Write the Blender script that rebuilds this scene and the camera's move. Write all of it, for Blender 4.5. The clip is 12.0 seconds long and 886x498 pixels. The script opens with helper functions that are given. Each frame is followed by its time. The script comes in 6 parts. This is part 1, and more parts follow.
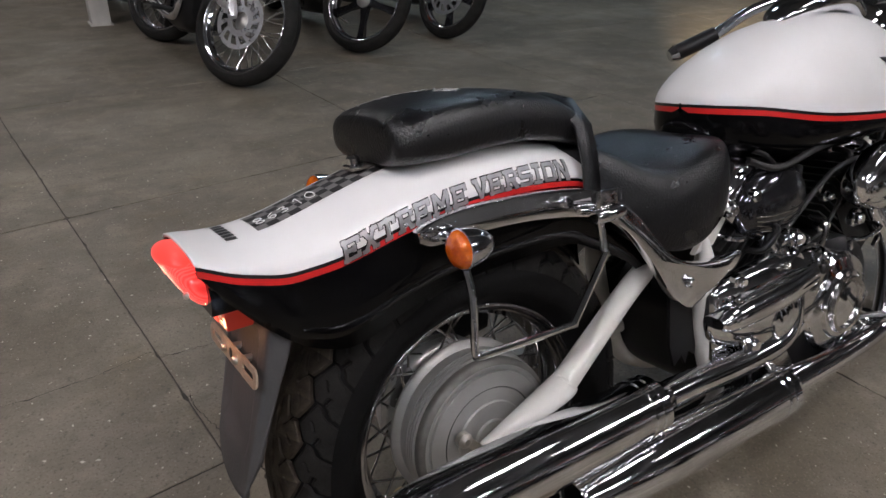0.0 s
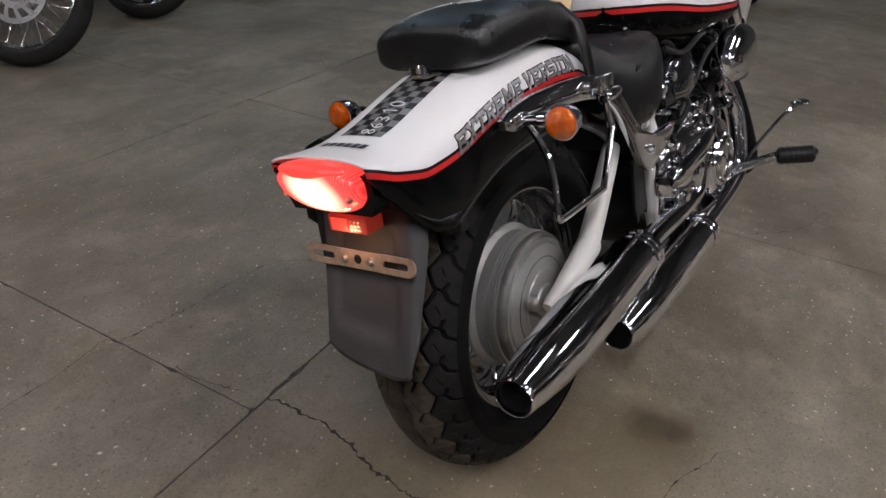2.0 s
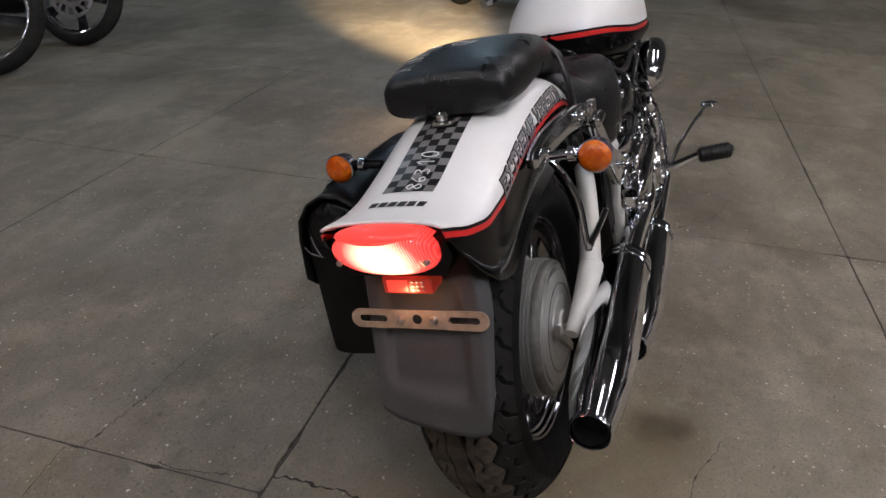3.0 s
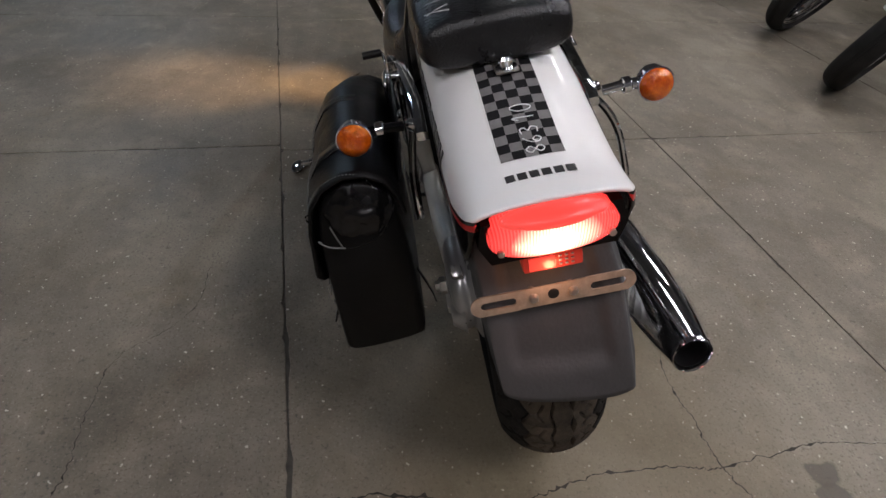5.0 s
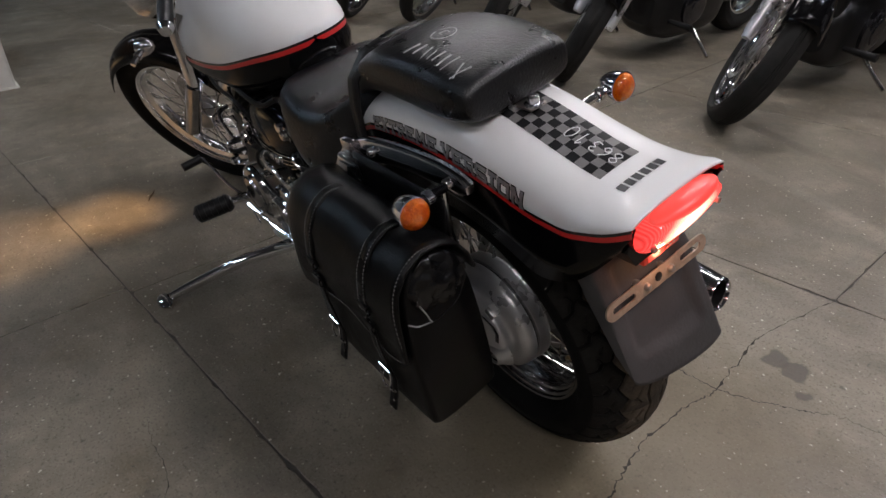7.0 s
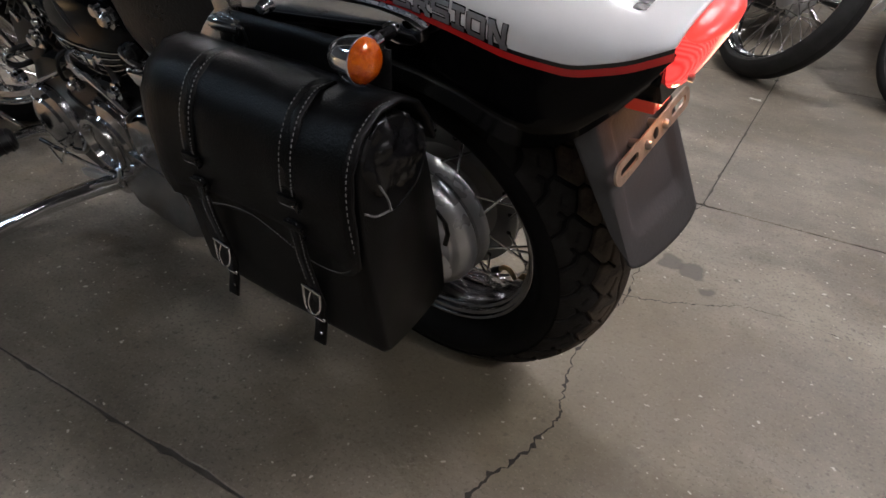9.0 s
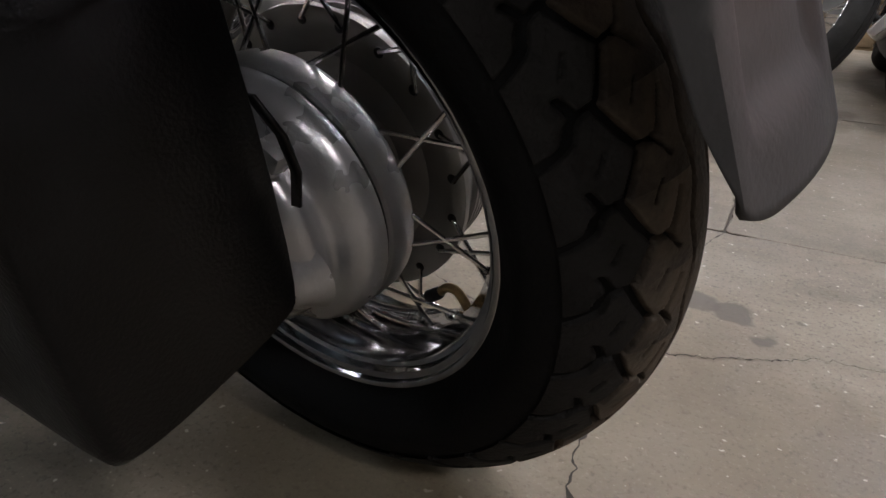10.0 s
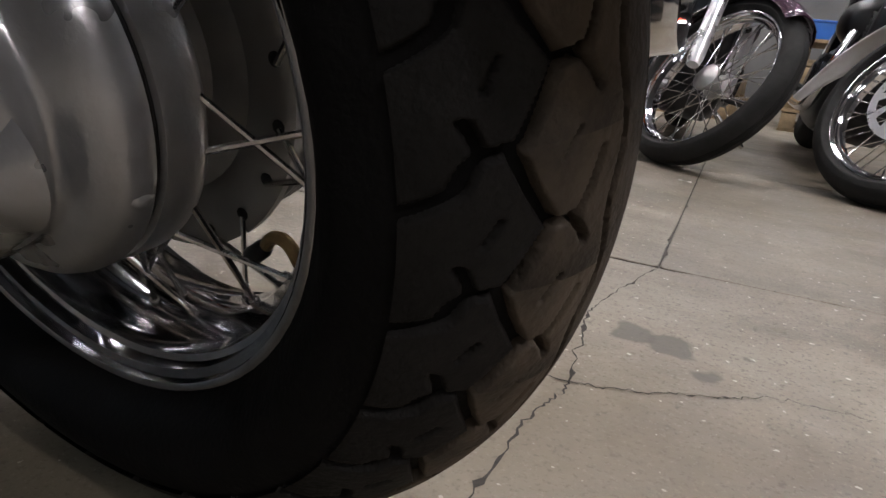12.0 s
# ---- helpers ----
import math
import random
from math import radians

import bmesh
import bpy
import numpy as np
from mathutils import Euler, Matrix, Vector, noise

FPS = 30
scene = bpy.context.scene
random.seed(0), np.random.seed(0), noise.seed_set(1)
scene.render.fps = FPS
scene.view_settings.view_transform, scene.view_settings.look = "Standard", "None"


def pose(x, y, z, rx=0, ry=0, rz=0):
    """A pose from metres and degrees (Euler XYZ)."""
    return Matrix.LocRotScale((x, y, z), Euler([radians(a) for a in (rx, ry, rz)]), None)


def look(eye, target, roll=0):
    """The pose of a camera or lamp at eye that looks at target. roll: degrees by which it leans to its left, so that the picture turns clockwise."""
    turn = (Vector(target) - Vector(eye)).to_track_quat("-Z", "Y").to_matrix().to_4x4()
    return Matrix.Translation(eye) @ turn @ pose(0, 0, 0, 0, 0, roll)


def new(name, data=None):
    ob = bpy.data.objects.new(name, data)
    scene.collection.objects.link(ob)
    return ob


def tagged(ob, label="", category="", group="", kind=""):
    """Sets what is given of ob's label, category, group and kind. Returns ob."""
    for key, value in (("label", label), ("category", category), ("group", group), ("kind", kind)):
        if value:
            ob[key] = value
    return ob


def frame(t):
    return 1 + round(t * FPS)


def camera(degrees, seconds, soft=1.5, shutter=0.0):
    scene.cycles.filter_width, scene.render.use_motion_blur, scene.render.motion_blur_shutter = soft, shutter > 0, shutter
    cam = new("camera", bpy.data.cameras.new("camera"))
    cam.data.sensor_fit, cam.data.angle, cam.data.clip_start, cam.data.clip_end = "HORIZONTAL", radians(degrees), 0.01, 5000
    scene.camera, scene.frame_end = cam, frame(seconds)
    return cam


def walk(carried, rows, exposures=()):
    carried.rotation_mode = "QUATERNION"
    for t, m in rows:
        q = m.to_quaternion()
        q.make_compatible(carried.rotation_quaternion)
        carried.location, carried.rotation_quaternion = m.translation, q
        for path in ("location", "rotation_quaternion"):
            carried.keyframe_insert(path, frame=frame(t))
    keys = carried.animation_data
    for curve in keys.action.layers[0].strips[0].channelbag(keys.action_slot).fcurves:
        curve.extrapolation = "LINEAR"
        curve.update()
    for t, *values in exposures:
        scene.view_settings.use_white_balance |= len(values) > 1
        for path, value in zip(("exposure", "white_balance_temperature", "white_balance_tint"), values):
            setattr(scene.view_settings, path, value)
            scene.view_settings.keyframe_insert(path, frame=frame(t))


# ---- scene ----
cam = camera(66.7, 12.0)
PATH = [
    (0, (-0.504, -0.588, 1.086), (0.487, 0.842, 0.101), 3.0),
    (0.5, (-0.601, -0.534, 1.061), (0.403, 0.833, 0.001), 3.2),
    (1, (-0.712, -0.489, 1.05), (0.415, 0.795, 0.01), 3.3),
    (1.5, (-0.846, -0.468, 1.05), (0.474, 0.616, 0.009), 1.5),
    (2, (-0.921, -0.405, 1.037), (0.501, 0.531, -0.012), 3.0),
    (2.5, (-0.965, -0.279, 1.037), (0.611, 0.463, 0.056), 2.2),
    (3, (-1.004, -0.163, 1.053), (0.626, 0.444, 0.066), 1.4),
    (3.2, (-1.023, -0.107, 1.057), (0.633, 0.395, 0.054), 1.5),
    (4.8, (-0.951, 0.289, 1.032), (0.684, 0.137, -0.11), 2.5),
    (5, (-0.939, 0.353, 1.029), (0.678, 0.097, -0.12), 4.8),
    (5.5, (-0.966, 0.504, 1.02), (0.614, -0.038, -0.08), 4.9),
    (6, (-0.947, 0.623, 1.026), (0.618, -0.105, 0.017), 3.8),
    (6.5, (-0.846, 0.721, 1.011), (0.699, -0.137, 0.075), 1.4),
    (6.7, (-0.822, 0.74, 1.024), (0.687, -0.146, 0.055), -1.3),
    (8.3, (-0.663, 1.023, 1.015), (0.323, -0.406, 0.022), 3.7),
    (8.5, (-0.632, 1.003, 0.976), (0.372, -0.424, -0.001), 3.4),
    (9, (-0.559, 0.843, 0.813), (0.422, -0.546, -0.239), 2.5),
    (9.5, (-0.448, 0.614, 0.675), (0.561, -0.758, -0.374), 1.9),
    (10, (-0.392, 0.487, 0.491), (0.587, -1.055, -0.323), 2.1),
    (10.5, (-0.394, 0.419, 0.416), (0.59, -1.202, -0.219), 2.1),
    (11, (-0.395, 0.394, 0.373), (0.575, -1.245, -0.235), 3.9),
    (11.5, (-0.386, 0.355, 0.35), (0.545, -1.305, -0.264), 4.3),
    (12, (-0.38, 0.336, 0.345), (0.496, -1.361, -0.248), 6.1),
]
walk(cam, [(t, look(eye, target, roll)) for t, eye, target, roll in PATH], [(0, 0.0), (2.5, -0.05), (6.7, -0.05), (8.5, 0.1), (10, 0.3), (12, 0.45)])

# ---- light ----
world = bpy.data.worlds.new("hall_air")
scene.world = world
world.use_nodes = True
world.node_tree.nodes["Background"].inputs[0].default_value = (0.9, 0.95, 1.0, 1)
world.node_tree.nodes["Background"].inputs[1].default_value = 0.002
TUBE_GLOW = 36.0
# x, y, turn, watts
LAMPS = ((0.6, -2.5, 12, 52.0), (-2.6, -1.2, 12, 80.0), (5.2, -3.4, 12, 36.0), (-2.2, 3.2, 12, 6.0), (3.6, 4.8, 12, 16.0), (0.4, -6.6, 12, 24.0), (-4.4, 1.8, 12, 58.0), (7.8, 3.2, 12, 46.0), (0.2, 7.4, 12, 24.0), (2.6, -1.1, 12, 5.0), (-1.4, -4.4, 12, 42.0), (3.0, -5.4, 12, 5.0))


def lamp(name, kind, energy, colour, m, **sizes):
    data = bpy.data.lights.new(name, kind)
    data.energy, data.color = energy, colour
    if kind == "AREA":
        data.shape, data.size, data.size_y = "RECTANGLE", sizes["a"], sizes["b"]
    if kind == "SPOT":
        data.spot_size, data.spot_blend, data.shadow_soft_size = radians(sizes["cone"]), sizes["blend"], 0.07
    if kind == "POINT":
        data.shadow_soft_size = sizes["r"]
    ob = new(name, data)
    ob.matrix_world = m
    return ob


# ---- materials ----
def material(name, base, rough=0.5, metal=0.0, vary=0.0, scale=8.0, bump=0.0, bump_scale=200.0, coat=0.0, second=None, rough_vary=0.0, random_tone=0.0, detail=6.0, shine=0.5):
    """A surface whose colour, gloss and relief vary by two noises in the object's own space."""
    m = bpy.data.materials.new(name)
    m.use_nodes = True
    t = m.node_tree
    n, l = t.nodes, t.links
    p = n["Principled BSDF"]
    p.inputs["Base Color"].default_value = (*base, 1)
    p.inputs["Roughness"].default_value = rough
    p.inputs["Metallic"].default_value = metal
    p.inputs["Coat Weight"].default_value = coat
    p.inputs["Specular IOR Level"].default_value = shine
    p.inputs["Coat Roughness"].default_value = 0.04
    where = n.new("ShaderNodeTexCoord")
    out = None
    if vary or rough_vary:
        big = n.new("ShaderNodeTexNoise")
        big.inputs["Scale"].default_value, big.inputs["Detail"].default_value = scale, detail
        big.inputs["Roughness"].default_value = 0.65
        l.new(where.outputs["Object"], big.inputs["Vector"])
        out = big.outputs["Fac"]
    if vary:
        ramp = n.new("ShaderNodeValToRGB")
        dark = second or tuple(c * (1 - vary) for c in base)
        light = base if second else tuple(min(1, c * (1 + vary)) for c in base)
        ramp.color_ramp.elements[0].position, ramp.color_ramp.elements[1].position = 0.32, 0.68
        ramp.color_ramp.elements[0].color, ramp.color_ramp.elements[1].color = (*dark, 1), (*light, 1)
        l.new(out, ramp.inputs["Fac"])
        colour = ramp.outputs["Color"]
        if random_tone:
            info, mix = n.new("ShaderNodeObjectInfo"), n.new("ShaderNodeHueSaturation")
            tone = n.new("ShaderNodeMapRange")
            tone.inputs[3].default_value, tone.inputs[4].default_value = 1 - random_tone, 1 + random_tone
            l.new(info.outputs["Random"], tone.inputs[0])
            l.new(tone.outputs[0], mix.inputs["Value"])
            l.new(colour, mix.inputs["Color"])
            colour = mix.outputs["Color"]
        l.new(colour, p.inputs["Base Color"])
    if rough_vary:
        span = n.new("ShaderNodeMapRange")
        span.inputs[1].default_value, span.inputs[2].default_value = 0.3, 0.7
        span.inputs[3].default_value, span.inputs[4].default_value = max(0.02, rough - rough_vary), rough + rough_vary
        l.new(out, span.inputs[0])
        l.new(span.outputs[0], p.inputs["Roughness"])
    if bump:
        fine, b = n.new("ShaderNodeTexNoise"), n.new("ShaderNodeBump")
        fine.inputs["Scale"].default_value, fine.inputs["Detail"].default_value = bump_scale, 4
        b.inputs["Strength"].default_value, b.inputs["Distance"].default_value = bump, 0.002
        l.new(where.outputs["Object"], fine.inputs["Vector"])
        l.new(fine.outputs["Fac"], b.inputs["Height"])
        l.new(b.outputs["Normal"], p.inputs["Normal"])
    return m


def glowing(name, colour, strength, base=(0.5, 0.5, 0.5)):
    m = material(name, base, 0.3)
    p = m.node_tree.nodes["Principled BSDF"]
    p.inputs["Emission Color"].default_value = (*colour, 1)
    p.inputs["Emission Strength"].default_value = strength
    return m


CHROME = material("chrome", (0.8, 0.81, 0.84), 0.085, 1.0, 0.08, 14, 0.04, 160, rough_vary=0.05)
WORN_CHROME = material("worn_chrome", (0.62, 0.61, 0.6), 0.17, 1.0, 0.15, 30, 0.1, 300, rough_vary=0.1)
CAST = material("cast_aluminium", (0.5, 0.49, 0.47), 0.42, 0.85, 0.12, 25, 0.12, 500, rough_vary=0.1)
HOUSING = material("sandcast_aluminium", (0.5, 0.5, 0.505), 0.29, 0.65, 0.3, 9, 0.16, 300, second=(0.36, 0.36, 0.36), rough_vary=0.06, detail=4)
DRUM = material("painted_silver_drum", (0.33, 0.325, 0.31), 0.42, 0.6, 0.1, 20, 0.15, 400, rough_vary=0.1)
PEARL = material("pearl_white_paint", (0.8, 0.792, 0.785), 0.5, 0.0, 0.03, 6, coat=0.45, rough_vary=0.06, shine=0.25)
PEARL.node_tree.nodes["Principled BSDF"].inputs["Coat Roughness"].default_value = 0.13
WHITE_FRAME = material("chipped_white_enamel", (0.6, 0.585, 0.55), 0.38, 0.0, 0.05, 20, 0.1, 120, coat=0.3, rough_vary=0.08)
BLACK = material("black_gloss_paint", (0.003, 0.003, 0.0034), 0.12, 0.0, 0.3, 9, rough_vary=0.04, shine=0.18)
RED = material("red_pinstripe", (0.62, 0.02, 0.02), 0.3, coat=0.6)
STRIPE_BLACK = material("black_pinstripe", (0.01, 0.01, 0.011), 0.25, coat=0.6)
SEAT = material("black_vinyl", (0.006, 0.006, 0.007), 0.29, 0.0, 0.1, 18, 0.6, 300, rough_vary=0.03, shine=0.5)
LEATHER = material("black_leather", (0.0035, 0.0035, 0.0037), 0.34, 0.0, 0.35, 26, 0.3, 420, rough_vary=0.06, shine=0.2)
CREASED = material("creased_leather", (0.004, 0.004, 0.0045), 0.24, 0.0, 0.35, 26, 0.5, 160, rough_vary=0.06, shine=0.4)
THREAD = material("grey_thread", (0.15, 0.15, 0.145), 0.8)
RUBBER = material("tyre_rubber", (0.0045, 0.0044, 0.0044), 0.7, 0.0, 0.3, 22, 0.35, 240, rough_vary=0.1, shine=0.1)
DUSTY_RUBBER = material("dusty_tyre_rubber", (0.02, 0.0195, 0.0185), 0.75, 0.0, 0.4, 16, 0.4, 200, rough_vary=0.1, shine=0.2)
TREAD = material("worn_tread", (0.088, 0.07, 0.052), 0.7, 0.0, 0.4, 20, 0.6, 260, second=(0.013, 0.0115, 0.01), random_tone=0.15, shine=0.16)
# cleaner than the dusty ribs, and darkened further for the tyre's unlit side
SHOULDER = material("clean_shaded_shoulder", (0.0125, 0.0118, 0.011), 0.72, 0.0, 0.35, 26, 0.5, 260, random_tone=0.12, shine=0.12)
FLAP = material("grey_mudflap_rubber", (0.046, 0.045, 0.045), 0.7, 0.0, 0.3, 9, 0.3, 200, rough_vary=0.1)
DARK_METAL = material("black_engine_enamel", (0.009, 0.009, 0.0095), 0.35, 0.2, 0.3, 20, 0.15, 300)
FIN = material("black_fin_enamel", (0.03, 0.03, 0.03), 0.4, 0.5, 0.3, 30)
STEEL = material("zinc_steel", (0.45, 0.42, 0.38), 0.35, 0.9, 0.2, 40, 0.2, 300)
RUSTY = material("bracket_zinc_plate", (0.46, 0.36, 0.27), 0.42, 0.6, 0.2, 60, 0.2, 300)
AMBER = material("amber_lens", (0.78, 0.16, 0.003), 0.08, 0.0, 0.65, 55, 1.0, 120, coat=1.0, second=(0.42, 0.05, 0.001))
AMBER.node_tree.nodes["Principled BSDF"].inputs["Subsurface Weight"].default_value = 0.3
AMBER.node_tree.nodes["Principled BSDF"].inputs["Subsurface Radius"].default_value = (0.01, 0.004, 0.001)
CHECK_DARK = material("check_black", (0.012, 0.012, 0.013), 0.3, shine=0.06)
CHECK_GREY = material("check_grey", (0.18, 0.174, 0.172), 0.35, 0.0, 0.12, 60, shine=0.06)
FOIL = material("silver_foil", (0.36, 0.36, 0.37), 0.38, 0.75, 0.15, 60)
MARKER = material("white_paint_marker", (0.75, 0.75, 0.75), 0.6)
CHALK = material("chalk", (0.4, 0.4, 0.4), 0.9, 0.0, 0.3, 150)
BRASS = material("tarnished_brass", (0.4, 0.28, 0.14), 0.35, 0.9, 0.25, 60, 0.2, 300)
RIM = material("dull_chrome_rim", (0.32, 0.32, 0.33), 0.1, 1.0, 0.25, 22, rough_vary=0.05)
# base darker than CHROME: dark reflections put into the metal's colour
POLISHED = material("dimmed_polished_alloy", (0.42, 0.42, 0.43), 0.14, 1.0, 0.15, 18, rough_vary=0.08)
SMOKED = material("smoked_chrome", (0.1, 0.1, 0.11), 0.14, 0.9, 0.15, 20, rough_vary=0.05)
BADGE = material("dark_decal", (0.03, 0.03, 0.032), 0.4)
WIRE = material("black_plastic", (0.007, 0.007, 0.0075), 0.45, shine=0.35)


def lens_material(centre, reach):
    """Ribbed red lens lit by a bulb behind it."""
    m = material("lit_red_lens", (0.45, 0.01, 0.01), 0.18, coat=0.5)
    t = m.node_tree
    n, l = t.nodes, t.links
    p = n["Principled BSDF"]
    at, gap = n.new("ShaderNodeTexCoord"), n.new("ShaderNodeVectorMath")
    gap.operation = "DISTANCE"
    gap.inputs[1].default_value = centre
    l.new(at.outputs["Object"], gap.inputs[0])
    fall = n.new("ShaderNodeValToRGB")
    e = fall.color_ramp.elements
    e[0].position, e[0].color = 0.0, (1.0, 0.72, 0.55, 1)
    e[1].position, e[1].color = 1.0, (0.13, 0.004, 0.004, 1)
    a = fall.color_ramp.elements.new(0.31)
    a.color = (1.0, 0.36, 0.25, 1)
    b = fall.color_ramp.elements.new(0.56)
    b.color = (0.42, 0.03, 0.026, 1)
    scaled = n.new("ShaderNodeMath")
    scaled.operation = "DIVIDE"
    scaled.inputs[1].default_value = reach
    l.new(gap.outputs["Value"], scaled.inputs[0])
    l.new(scaled.outputs[0], fall.inputs["Fac"])
    l.new(fall.outputs["Color"], p.inputs["Emission Color"])
    p.inputs["Emission Strength"].default_value = 6.0
    wave, bump = n.new("ShaderNodeTexWave"), n.new("ShaderNodeBump")
    wave.bands_direction = "Y"
    wave.inputs["Scale"].default_value = 95
    bump.inputs["Strength"].default_value, bump.inputs["Distance"].default_value = 0.6, 0.002
    l.new(at.outputs["Object"], wave.inputs["Vector"])
    l.new(wave.outputs["Fac"], bump.inputs["Height"])
    l.new(bump.outputs["Normal"], p.inputs["Normal"])
    shade = n.new("ShaderNodeMix")
    shade.data_type = "RGBA"
    shade.blend_type = "MULTIPLY"
    shade.inputs["Factor"].default_value = 0.55
    l.new(fall.outputs["Color"], shade.inputs["A"])
    l.new(wave.outputs["Color"], shade.inputs["B"])
    l.new(shade.outputs["Result"], p.inputs["Emission Color"])
    return m


# ---- mesh tools ----
def smooth_line(points, steps=6, closed=False):
    """A soft curve through the points."""
    pts = [np.array(p, float) for p in points]
    n, out = len(pts), []
    for i in range(n if closed else n - 1):
        a, b = pts[i], pts[(i + 1) % n]
        before = pts[i - 1] if (i or closed) else 2 * a - b
        after = pts[(i + 2) % n] if (closed or i + 2 < n) else 2 * b - a
        for k in range(steps):
            u = k / steps
            out.append(0.5 * (2 * a + (b - before) * u + (2 * before - 5 * a + 4 * b - after) * u * u + (3 * a - before - 3 * b + after) * u**3))
    if not closed:
        out.append(pts[-1])
    return out


def loft(rings, closed=True, caps=True, bm=None, mats=None, cap=0):
    """A skin over rings of as many points each; mats gives a material slot for each strip along the ring."""
    bm = bm or bmesh.new()
    rows = [[bm.verts.new(tuple(map(float, p))) for p in ring] for ring in rings]
    n = len(rows[0])
    for a, b in zip(rows, rows[1:]):
        for i in range(n if closed else n - 1):
            j = (i + 1) % n
            face = bm.faces.new((a[i], a[j], b[j], b[i]))
            if mats:
                face.material_index = mats[i]
    if caps and closed:
        bm.faces.new(rows[0][::-1]).material_index = cap
        bm.faces.new(rows[-1]).material_index = cap
    return bm


def lathe(profile, axis="y", seg=32, centre=(0, 0, 0), bm=None, start=0.0, sweep=2 * math.pi):
    """Turns rows of (radius, along) about an axis."""
    rings = []
    full = abs(sweep - 2 * math.pi) < 1e-6
    for k in range(seg if full else seg + 1):
        a = start + sweep * k / seg
        c, s = math.cos(a), math.sin(a)
        row = []
        for r, h in profile:
            p = {"x": (h, r * c, r * s), "y": (r * c, h, r * s), "z": (r * c, r * s, h)}[axis]
            row.append((p[0] + centre[0], p[1] + centre[1], p[2] + centre[2]))
        rings.append(row)
    if full:
        rings.append(rings[0])
    bm = loft(rings, closed=False, caps=False, bm=bm)
    bmesh.ops.remove_doubles(bm, verts=bm.verts, dist=1e-6)
    return bm


def tube(points, radius, seg=10, bm=None, steps=5, soft=True):
    """A round bar along a line; radius may be a list, one for each given point."""
    if soft and len(points) > 2:
        radii = radius if isinstance(radius, (list, tuple)) else [radius] * len(points)
        line = smooth_line([(*p, r) for p, r in zip(points, radii)], steps)
        pts, radii = [Vector(p[:3]) for p in line], [float(p[3]) for p in line]
    else:
        pts = [Vector(p) for p in points]
        radii = radius if isinstance(radius, (list, tuple)) else [radius] * len(points)
    rings = []
    side = None
    for i, p in enumerate(pts):
        way = (pts[min(i + 1, len(pts) - 1)] - pts[max(i - 1, 0)]).normalized()
        if side is None:
            side = way.orthogonal().normalized()
        side = (side - way * side.dot(way)).normalized()
        up = way.cross(side)
        rings.append([p + radii[i] * (side * math.cos(2 * math.pi * k / seg) + up * math.sin(2 * math.pi * k / seg)) for k in range(seg)])
    return loft(rings, bm=bm)


def box(size, at=(0, 0, 0), bevel=0.0, turn=None, bm=None):
    made = bmesh.new()
    bmesh.ops.create_cube(made, size=1)
    bmesh.ops.scale(made, vec=size, verts=made.verts)
    if bevel:
        bmesh.ops.bevel(made, geom=made.edges[:], offset=bevel, segments=2, affect="EDGES", profile=0.6)
    m = Matrix.Translation(at) @ (turn or Matrix())
    bmesh.ops.transform(made, matrix=m, verts=made.verts)
    return joined(made, bm)


def joined(made, bm):
    if bm is None:
        return made
    keep = bpy.data.meshes.new("joining")
    made.to_mesh(keep)
    made.free()
    bm.from_mesh(keep)
    bpy.data.meshes.remove(keep)
    return bm


def prism(outline, depth, bevel=0.0, put=None, bm=None):
    """A plate: outline of (a, b) in the x-z plane, given depth along y about 0, then put() moves each point."""
    made = bmesh.new()
    front = [made.verts.new((a, -depth / 2, b)) for a, b in outline]
    back = [made.verts.new((a, depth / 2, b)) for a, b in outline]
    made.faces.new(front)
    made.faces.new(back[::-1])
    for i in range(len(outline)):
        j = (i + 1) % len(outline)
        made.faces.new((front[j], front[i], back[i], back[j]))
    bmesh.ops.recalc_face_normals(made, faces=made.faces)
    if bevel:
        rim = [e for e in made.edges if abs(e.verts[0].co.y - e.verts[1].co.y) < 1e-6]
        bmesh.ops.bevel(made, geom=rim, offset=bevel, segments=2, affect="EDGES", profile=0.6)
    if put:
        for v in made.verts:
            v.co = Vector(put(*v.co))
    return joined(made, bm)


def mirrored(bm):
    """The same shape on the other side of the machine."""
    for v in bm.verts:
        v.co.y = -v.co.y
    bmesh.ops.reverse_faces(bm, faces=bm.faces)
    return bm


def mesh_of(name, bm, mats, sharp=35, recalc=True):
    if recalc:
        bmesh.ops.recalc_face_normals(bm, faces=bm.faces)
    me = bpy.data.meshes.new(name)
    bm.to_mesh(me)
    bm.free()
    for m in mats if isinstance(mats, (list, tuple)) else [mats]:
        me.materials.append(m)
    me.polygons.foreach_set("use_smooth", [True] * len(me.polygons))
    me.set_sharp_from_angle(angle=radians(sharp))
    return me


def part(name, bm, mats, parent, label="", at=None, sharp=35, recalc=True):
    """One mesh object under a thing or a part; bm may be a finished mesh that others share."""
    me = bm if isinstance(bm, bpy.types.Mesh) else mesh_of(name, bm, mats, sharp, recalc)
    ob = new(name, me)
    ob.parent = parent
    if at is not None:
        ob.matrix_basis = at
    return tagged(ob, label)


def thing(name, m, label, category, group="", kind=""):
    ob = new(name)
    ob.empty_display_size = 0.1
    ob.matrix_world = m
    return tagged(ob, label, category, group, kind)


def thicken(ob, depth, inward=-1.0):
    mod = ob.modifiers.new("thickness", "SOLIDIFY")
    mod.thickness, mod.offset = depth, inward
    return ob


def ellipsoid(at, radii, seg=24, bm=None):
    made = bmesh.new()
    bmesh.ops.create_uvsphere(made, u_segments=seg, v_segments=seg // 2, radius=1)
    bmesh.ops.transform(made, matrix=Matrix.Translation(at) @ Matrix.Diagonal((*radii, 1)), verts=made.verts)
    return joined(made, bm)


